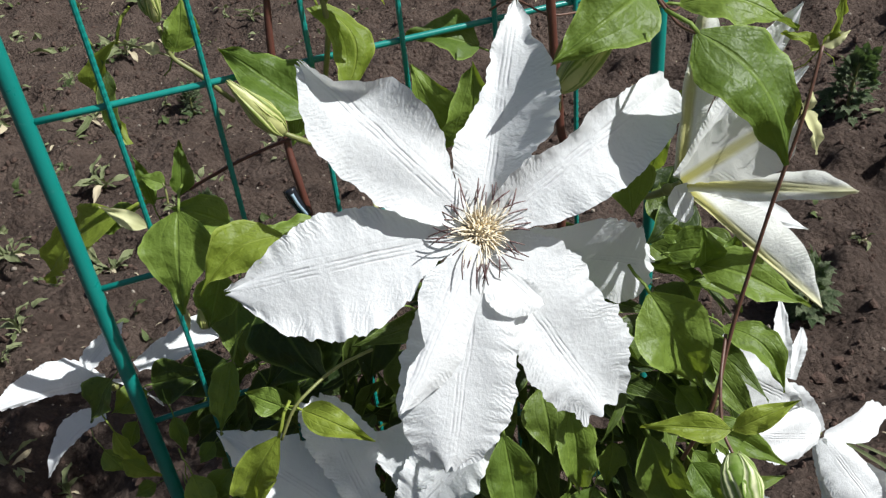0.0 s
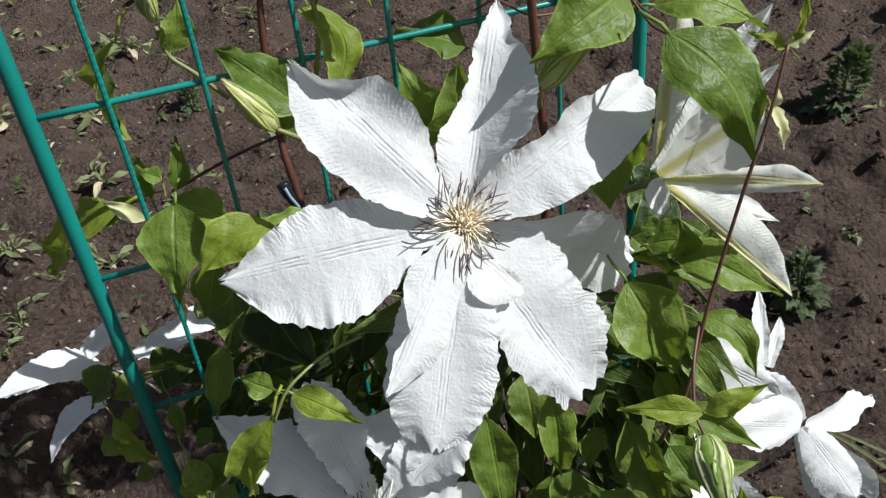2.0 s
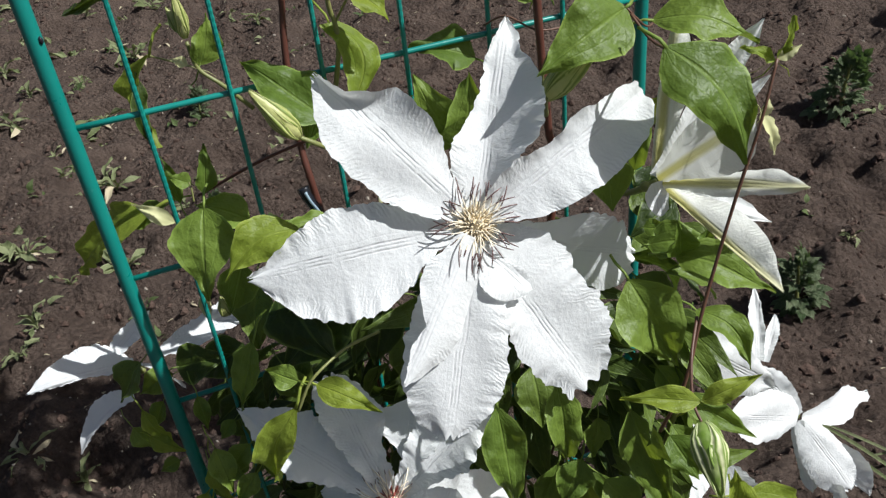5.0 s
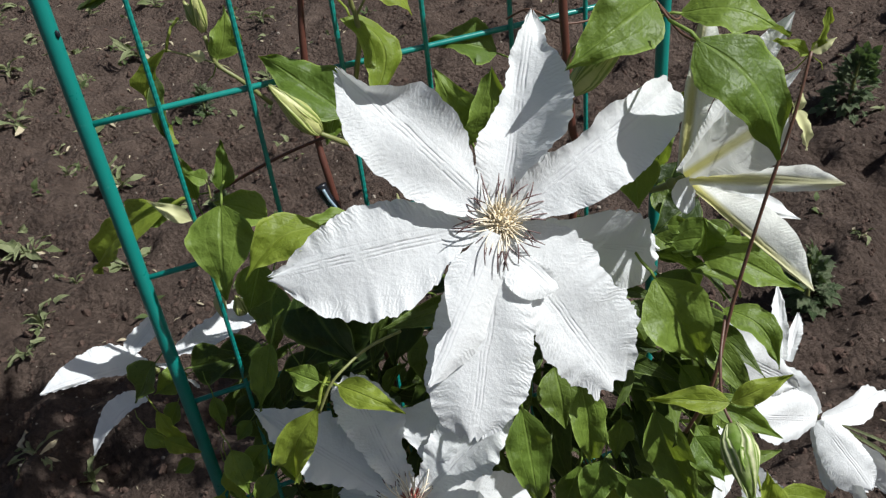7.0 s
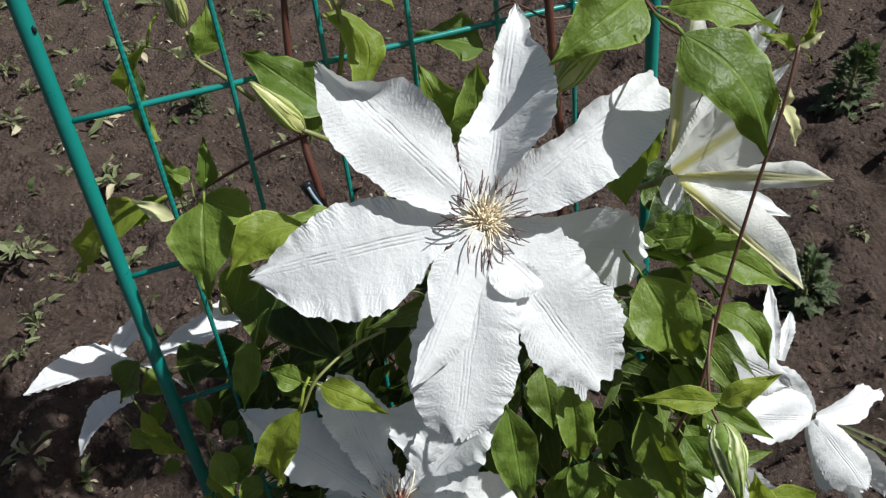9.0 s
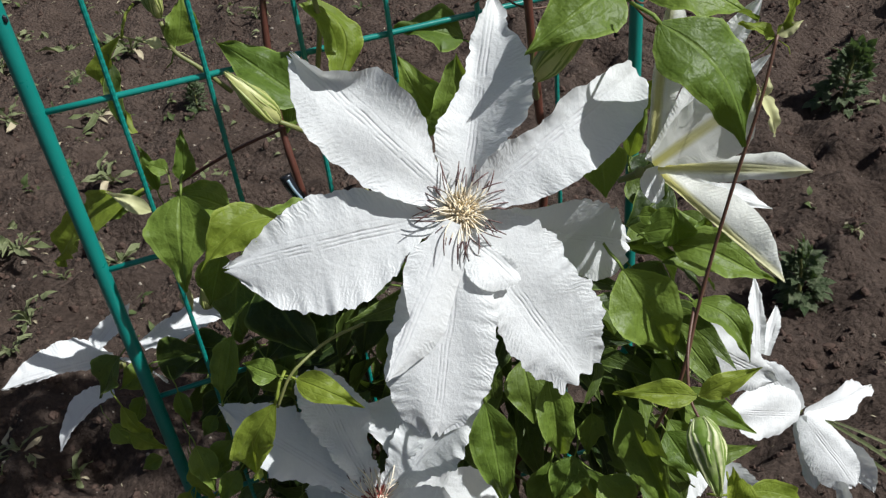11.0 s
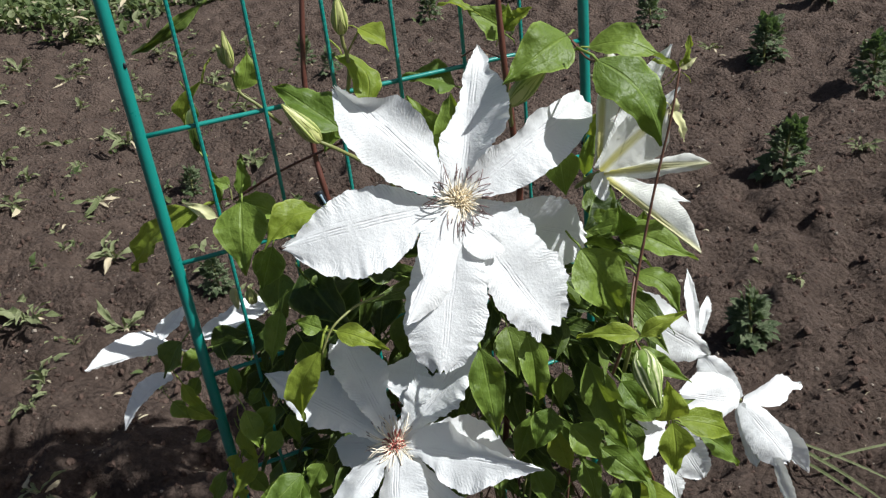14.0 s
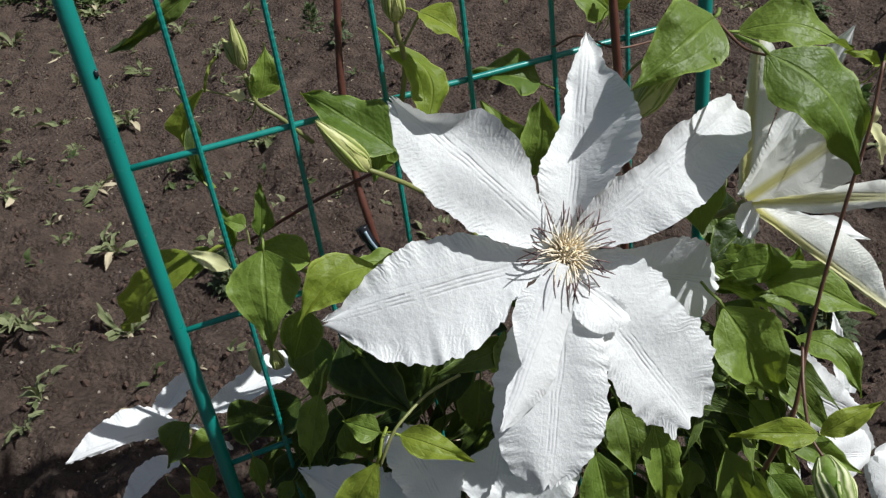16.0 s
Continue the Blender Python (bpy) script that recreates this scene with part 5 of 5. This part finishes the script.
def fill_leaves():
    rng = random.Random(5)
    kinds, bare = leaf_variants(8), leaf_variants(7)
    mass, top = [], []
    for k in range(640):
        z = rng.uniform(0.03, 0.48)
        ang = rng.uniform(0, 2 * math.pi)
        spread = (0.135 if z < 0.36 else 0.10) * math.sqrt(rng.random())
        if k % 5 == 0:
            spread *= 1.25
        c = Vector((-0.055 + 0.14 * z + spread * 1.25 * math.cos(ang), 0.385 - 0.05 * z / 0.4 + 0.62 * spread * math.sin(ang), z))
        c.x = min(c.x, 0.10)
        c.y = max(c.y, (0.345 if c.x < 0.04 else 0.315) if z > 0.28 else 0.27)
        out = Vector((math.cos(ang), 0.8 * math.sin(ang) - 0.45, 0)).normalized()
        way = (0.7 * out + Vector((rng.uniform(-0.6, 0.6), rng.uniform(-0.5, 0.5), rng.uniform(-1.3, 0.1)))).normalized()
        face = out + Vector((rng.uniform(-0.7, 0.7), rng.uniform(-0.6, 0.4), rng.uniform(-0.1, 0.7)))
        m, _ = frame_on((0, 0, 0), way, face)
        s = rng.uniform(0.030, 0.058)
        mass.append((rng.randrange(7), Matrix.Translation(c - ROOT) @ m @ Matrix.Diagonal((s, s, s, 1))))
    # the thick growth at the foot of the near post
    for k in range(170):
        z = rng.uniform(0.10, 0.43)
        c = Vector((rng.uniform(-0.175, -0.05) + 0.02 * (z < 0.3), rng.uniform(0.345, 0.43), z))
        way = Vector((rng.uniform(-0.9, 0.3), rng.uniform(-0.8, 0.2), rng.uniform(-1.0, 0.3))).normalized()
        m, _ = frame_on((0, 0, 0), way, Vector((rng.uniform(-0.6, 0.6), -0.7, rng.uniform(-0.1, 0.8))))
        s = rng.uniform(0.018, 0.036)
        shared("leaf", kinds[rng.randrange(8)], clematis, Matrix.Translation(c - ROOT) @ m @ Matrix.Diagonal((s, s, s, 1)))
    for k in range(190):
        z = rng.uniform(0.02, 0.37)
        c = Vector((rng.uniform(-0.165, -0.03), rng.uniform(0.37, 0.45), z))
        way = Vector((rng.uniform(-0.9, 0.4), rng.uniform(-0.7, 0.2), rng.uniform(-1.1, 0.2))).normalized()
        m, _ = frame_on((0, 0, 0), way, Vector((rng.uniform(-0.6, 0.6), -0.7, rng.uniform(-0.1, 0.8))))
        s = rng.uniform(0.026, 0.046)
        mass.append((rng.randrange(7), Matrix.Translation(c - ROOT) @ m @ Matrix.Diagonal((s, s, s, 1))))
    # unseen leaves added beyond the trellis top to cast shade on the soil
    for k in range(290):
        t = rng.random()
        c = Vector((0.12 + 0.42 * t + rng.uniform(-0.05, 0.05), 0.51 + 0.06 * t + rng.uniform(-0.10, 0.10), 1.00 + 0.12 * math.sin(2.6 * t) + rng.uniform(-0.07, 0.07)))
        way = Vector((rng.uniform(-0.4, 1), rng.uniform(-1, 1), rng.uniform(-0.9, 0.2))).normalized()
        m, _ = frame_on((0, 0, 0), way, Vector((rng.uniform(-0.3, 0.6), rng.uniform(-0.5, 0.3), 0.8)))
        s = rng.uniform(0.045, 0.075)
        top.append((rng.randrange(7), Matrix.Translation(c - ROOT) @ m @ Matrix.Diagonal((s, s, s, 1))))
    strew("foliage", bare, mass, LEAF_SHADED, "mass of shaded dark green leaves behind the flowers", parent=clematis)
    strew("trailing_foliage", bare, top, LEAF_SHADED, "unseen green leaves added above the trellis to shade the soil", parent=clematis)
    # unseen stems added to carry the shade-casting leaves
    for k in range(5):
        dy = 0.03 * (k - 2)
        stem([(0.08, 0.44, 0.80), (0.11, 0.445 + dy * 0.5, 0.98), (0.30, 0.54 + dy, 1.12), (0.55, 0.57 + 1.5 * dy, 1.02)], 0.0018, 0.0010, STEM_THIN)
    for k in range(26):
        a = Vector((rng.uniform(-0.07, 0.07), 0.39 + rng.uniform(-0.02, 0.02), 0.0))
        b = a + Vector((rng.uniform(-0.06, 0.09), rng.uniform(-0.06, 0.0), rng.uniform(0.15, 0.25)))
        c = b + Vector((rng.uniform(-0.07, 0.04), rng.uniform(-0.03, 0.0), rng.uniform(0.08, 0.18)))
        c.x, c.y = min(c.x, 0.07), max(c.y, 0.345)
        stem([a, b, c], 0.0013, 0.0008, STEM_THIN if k % 3 else STEM_GREEN)


fill_leaves()
tie = tagged(empty("plant_tie", (-0.099, 0.375, 0.525)), "black plastic tie on a stem, its highlight made as a pale blue strip", "plant tie")
TIE = Vector((-0.099, 0.375, 0.525))
part("band", tube([Vector((-0.100, 0.375, 0.531)) - TIE, Vector((-0.098, 0.374, 0.525)) - TIE, Vector((-0.094, 0.376, 0.514)) - TIE], 0.0037, 0.0032, sides=10), BLACK, tie)
# thin strip that paints the highlight along the black band
part("edge", tube([Vector((-0.098, 0.371, 0.530)) - TIE, Vector((-0.096, 0.371, 0.524)) - TIE, Vector((-0.093, 0.373, 0.516)) - TIE], 0.0010, 0.0009, sides=6), TIE_GLINT, tie, "pale blue strip standing in for the highlight")


# ---- weeds and seedlings on the soil ----
def weed(name, radius, leaves, seed, upright=0.35, wide=0.28, label="", material=WEED):
    rng = random.Random(seed)
    top = empty(name)
    for i in range(leaves):
        ang = i * 2.4 + rng.uniform(-0.5, 0.5)
        rise = upright * rng.uniform(0.1, 1.8)
        d = Vector((math.cos(ang) * math.cos(rise), math.sin(ang) * math.cos(rise), math.sin(rise)))
        length = radius * rng.uniform(0.35, 1.1)
        dead = rng.random() < 0.22
        foot = Vector((rng.uniform(-0.1, 0.1) * radius, rng.uniform(-0.1, 0.1) * radius, 0.003))
        set_blade("leaf", foot, foot + (d if not dead else Vector((d.x, d.y, 0.05))) * length, (rng.uniform(-0.5, 0.5), rng.uniform(-0.5, 0.5), 1) if rise < 1.0 else -d,
                  length * wide * rng.uniform(0.55, 1.3), DRY if dead else material, top, "withered straw-coloured leaf" if dead else "",
                  shape=SPAT_SHAPE, arch=rng.uniform(0.04, 0.26), droop=rng.uniform(0, 0.25), fold=rng.uniform(0.1, 0.7), ruffle=0.05, waves=3,
                  side=rng.uniform(-0.16, 0.16), twist=rng.uniform(-0.7, 0.7), jag=0.12, nu=4, nv=8, seed=seed * 20 + i)
    return tagged(top, label, "weed", "weeds on the soil")


def seedling(name, height, seed, label=""):
    rng = random.Random(seed)
    top = empty(name)
    part("stalk", tube([(0, 0, -0.01), (0.004, 0, height * 0.5), (0, 0.004, height * 0.9)], 0.004, 0.002), STEM_GREEN, top)
    kinds = []
    for i in range(4):
        bm = bmesh.new()
        for k in range(5):
            side = (k % 2) * 2 - 1 if k < 4 else 0
            b = blade(0.50 if side else 0.60, 0.42, shape=YOUNG_SHAPE, nu=4, nv=6, arch=0.08, fold=0.3, droop=0.2, seed=seed + i * 9 + k)
            b.transform(Matrix.Translation((0, 0.22 + 0.16 * (k // 2), 0)) @ pose(0, 0, 0, 0, 0, -50 * side))
            me = bpy.data.meshes.new("tmp")
            b.to_mesh(me)
            b.free()
            bm.from_mesh(me)
            bpy.data.meshes.remove(me)
        tube_into(bm, [Vector((0, 0, 0)), Vector((0, 0.4, 0.01)), Vector((0, 0.75, 0))], [0.03, 0.02, 0.01], 4)
        ob = part("leaf", bm, SEEDLING)
        kinds.append(ob.data)
        bpy.data.objects.remove(ob)
    n = 72
    for i in range(n):
        f = (i + 0.5) / n
        ang = i * 2.4 + rng.uniform(-0.3, 0.3)
        rise = -0.15 + 1.25 * f + rng.uniform(-0.5, 0.4)
        reach = height * (0.25 * (1 - f) ** 0.6 + 0.04) * rng.uniform(0.1, 1.0)
        d = Vector((math.cos(ang) * math.cos(rise), math.sin(ang) * math.cos(rise), math.sin(rise)))
        m, _ = frame_on((0, 0, 0), d, (rng.uniform(-0.5, 0.5), rng.uniform(-0.5, 0.5), 1) if rise < 1.0 else (0, -1, 0.2))
        s = height * rng.uniform(0.15, 0.30)
        at = Vector((math.cos(ang) * reach, math.sin(ang) * reach, height * (0.06 + 0.74 * f)))
        shared("leaf", kinds[i % 4], top, Matrix.Translation(at) @ m @ Matrix.Diagonal((s, s, s, 1)))
    return tagged(top, label, "seedling", "young plants set out in the bed")


def scatter(kinds, spots, seed):
    rng = random.Random(seed)
    for i, (x, y, s) in enumerate(spots):
        src = kinds[i % len(kinds)]
        ob = copy_thing(src, pose(x, y, soil_at(x, y) - 0.002, rng.uniform(-6, 6), rng.uniform(-6, 6), rng.uniform(0, 360)) @ Matrix.Diagonal((s, s, s, 1)))
    for k in kinds:
        for o in (*k.children_recursive, k):
            bpy.data.objects.remove(o)


scatter([seedling("young_plant", 0.135, 70 + i, "bushy green seedling with small cut leaves growing in soil") for i in range(3)],
        [(0.71, 1.47, 1.05), (0.99, 2.33, 1.2), (1.12, 1.92, 1.15), (0.78, 2.86, 1.05), (0.44, 0.92, 0.78), (1.41, 2.87, 1.2), (-0.02, 3.42, 1.0),
         (-0.25, 3.95, 1.1), (-0.48, 2.82, 0.75), (-0.37, 2.62, 0.7), (-0.47, 1.23, 0.62), (-0.65, 1.76, 0.6), (0.35, 3.6, 1.0), (1.9, 3.4, 1.1)], 4)
scatter([weed("weed", 0.085, 16, 30, 0.35, 0.25, "low pale green weed rosette on bare soil"), weed("weed", 0.075, 12, 31, 0.8, 0.26, "small upright green weed in soil"),
         weed("weed", 0.080, 12, 32, 0.25, 0.20, "low pale green weed rosette on bare soil"), weed("weed", 0.05, 9, 33, 0.9, 0.32, "small upright green weed in soil")],
        [(-0.81, 1.165, 1.05), (-0.63, 1.13, 0.95), (-0.88, 1.76, 1.0), (-0.70, 0.95, 0.85), (-1.17, 2.30, 1.15), (-0.74, 1.42, 0.9), (-1.39, 2.94, 1.1), (-1.14, 1.95, 0.9),
         (-1.40, 2.43, 1.0), (-1.76, 3.34, 1.3), (-1.09, 1.73, 1.0), (-0.87, 1.48, 0.6), (-0.53, 1.93, 0.9), (-0.92, 2.13, 1.1), (-1.06, 2.70, 1.2), (-0.76, 3.21, 1.1),
         (0.89, 1.51, 0.6), (0.89, 2.54, 0.6), (-0.60, 0.69, 0.7), (-0.54, 0.68, 0.75), (-0.70, 0.89, 0.5), (-0.62, 2.35, 0.8), (0.55, 1.02, 0.35), (-1.2, 1.55, 0.8),
         (-1.62, 2.75, 1.1), (-0.98, 3.0, 1.0), (-0.40, 2.2, 0.6), (-0.30, 1.55, 0.5), (-1.5, 3.6, 1.3), (0.62, 1.9, 0.4),
         (-1.0, 1.35, 0.7), (-1.28, 1.85, 0.8), (-1.02, 2.0, 0.6), (-1.3, 2.15, 0.9), (-1.55, 2.55, 1.0), (-1.25, 2.65, 0.9), (-1.7, 3.0, 1.1), (-1.15, 3.3, 1.0), (-0.9, 2.45, 0.6),
         (-1.9, 3.2, 1.1), (-1.45, 3.2, 0.9), (-0.95, 1.62, 0.5), (-0.57, 1.32, 0.5), (-0.70, 1.08, 0.45), (-0.80, 2.75, 0.8)], 6)


def small_blades(count, width, **shape):
    out = []
    for i in range(count):
        ob = part("blade", blade(1.0, width * (0.75 + 0.12 * i), nu=4, nv=6, arch=0.06 * (i % 4), droop=0.12, fold=0.15 + 0.12 * (i % 3), twist=0.3 * (i % 3 - 1), side=0.08 * (i % 3 - 1), seed=90 + i, **shape), WEED)
        out.append(ob.data)
        bpy.data.objects.remove(ob)
    return out


def turned(x, y, z, s, rng, low, high):
    ang, rise = rng.uniform(0, 6.3), rng.uniform(low, high)
    d = Vector((math.cos(ang) * math.cos(rise), math.sin(ang) * math.cos(rise), math.sin(rise)))
    m, _ = frame_on((0, 0, 0), d, (rng.uniform(-0.4, 0.4), rng.uniform(-0.6, 0.4), 1))
    return Matrix.Translation((x, y, z)) @ m @ Matrix.Diagonal((s, s, s, 1))


def weed_patch():
    """The thick growth at the far edge of the bed, and small seedlings and straw strewn over the soil."""
    rng = random.Random(9)
    leaves = small_blades(5, 0.46)
    straws = small_blades(4, 0.22, shape=BLUNT_SHAPE)
    green, dark, dry = [], [], []
    clumps = [(rng.uniform(-4.4, -1.0), 3.75 + rng.random() ** 1.3 * 2.6, rng.uniform(0.05, 0.16), rng.uniform(0.05, 0.26)) for _ in range(300)]
    for x, y, r, tall in clumps:
        if y < 3.95 + 0.25 * math.sin(5 * x) + 0.35 * (x > -1.5):
            continue
        kind = rng.random()
        for k in range(44):
            q = rng.random() ** 0.5 * r
            a = rng.uniform(0, 6.3)
            px, py = x + q * math.cos(a), y + q * math.sin(a)
            z = soil_at(px, py) + tall * rng.random() * (1 - 0.6 * q / r)
            u = rng.random()
            if u < 0.05:
                dry.append((rng.randrange(4), turned(px, py, z, rng.uniform(0.04, 0.10), rng, -0.1, 0.6)))
            else:
                (green if u < (0.16 if kind < 0.6 else 0.50) else dark).append((rng.randrange(5), turned(px, py, z, rng.uniform(0.026, 0.075), rng, -0.2, 1.3)))
    # tiny weeds between the larger ones
    for k in range(150):
        d = 0.95 + 2.9 * rng.random()
        x = rng.uniform(-0.62, -0.16) * (0.55 + d) if k % 4 else rng.uniform(-0.3, 0.6) * (0.5 + d)
        for j in range(rng.randrange(3, 7)):
            px, py = x + rng.gauss(0, 0.008), d + rng.gauss(0, 0.008)
            (green if k % 3 else dark).append((rng.randrange(5), turned(px, py, soil_at(px, py), rng.uniform(0.010, 0.030), rng, 0.0, 1.1)))
    # straw, husks and withered leaves
    for k in range(1500):
        d = 0.62 + 3.3 * rng.random()
        x = (rng.uniform(-0.66, -0.05) if k % 3 else rng.uniform(-0.6, 0.66)) * (0.6 + d)
        s = 0.003 + (0.006 + 0.009 * d) * rng.random() ** 4
        dry.append((rng.randrange(4), turned(x, d, soil_at(x, d) + 0.002, s, rng, -0.1, 0.25)))
    strew("weed_growth", leaves, green, WEED, "pale green weed leaves growing thickly along the bed", "weeds")
    strew("dark_weed_growth", leaves, dark, WEED_DARK, "dark green weed leaves growing thickly along the bed", "weeds")
    strew("straw_litter", straws, dry, DRY, "pale dry straw and withered leaf bits on the soil", "litter")


def stones():
    for i, (x, y, s) in enumerate(((-2.32, 4.32, 0.040), (-1.98, 4.45, 0.050), (-1.70, 4.52, 0.050), (-1.60, 4.30, 0.026))):
        rng = random.Random(40 + i)
        bm = bmesh.new()
        bmesh.ops.create_icosphere(bm, subdivisions=3, radius=s)
        ph = [rng.uniform(0, 6) for _ in range(3)]
        for vt in bm.verts:
            p = vt.co / s
            vt.co *= 1 + 0.16 * math.sin(2.3 * p.x + ph[0]) * math.sin(2.9 * p.y + ph[1]) + 0.06 * math.sin(6 * p.z + 4 * p.x + ph[2])
            vt.co.z *= 0.6
        ob = part("stone", bm, PEBBLE, None)
        ob.location = (x, y, soil_at(x, y) + 0.25 * s)
        tagged(ob, "pale weathered stone among the weeds", "stone", "stones among the weeds")


stones()
weed_patch()


def strap_leaves():
    grass = tagged(empty("grass_tuft", (0.36, 0.60, 0.0)), "long narrow green strap leaves lying over the soil", "grass")
    o = Vector(grass.location)
    for i, (a, b, w) in enumerate((((0.365, 0.640, 0.02), (0.455, 0.505, 0.012), 0.0045), ((0.360, 0.622, 0.02), (0.440, 0.500, 0.010), 0.0040),
                                   ((0.370, 0.640, 0.02), (0.490, 0.520, 0.015), 0.0035), ((0.400, 0.590, 0.02), (0.560, 0.600, 0.030), 0.0030))):
        set_blade("blade", Vector(a) - o, Vector(b) - o, (0, -0.4, 0.9), w, WEED, grass, shape=STRAP_SHAPE, nu=4, nv=16, arch=0.06, fold=0.3, seed=i)


strap_leaves()
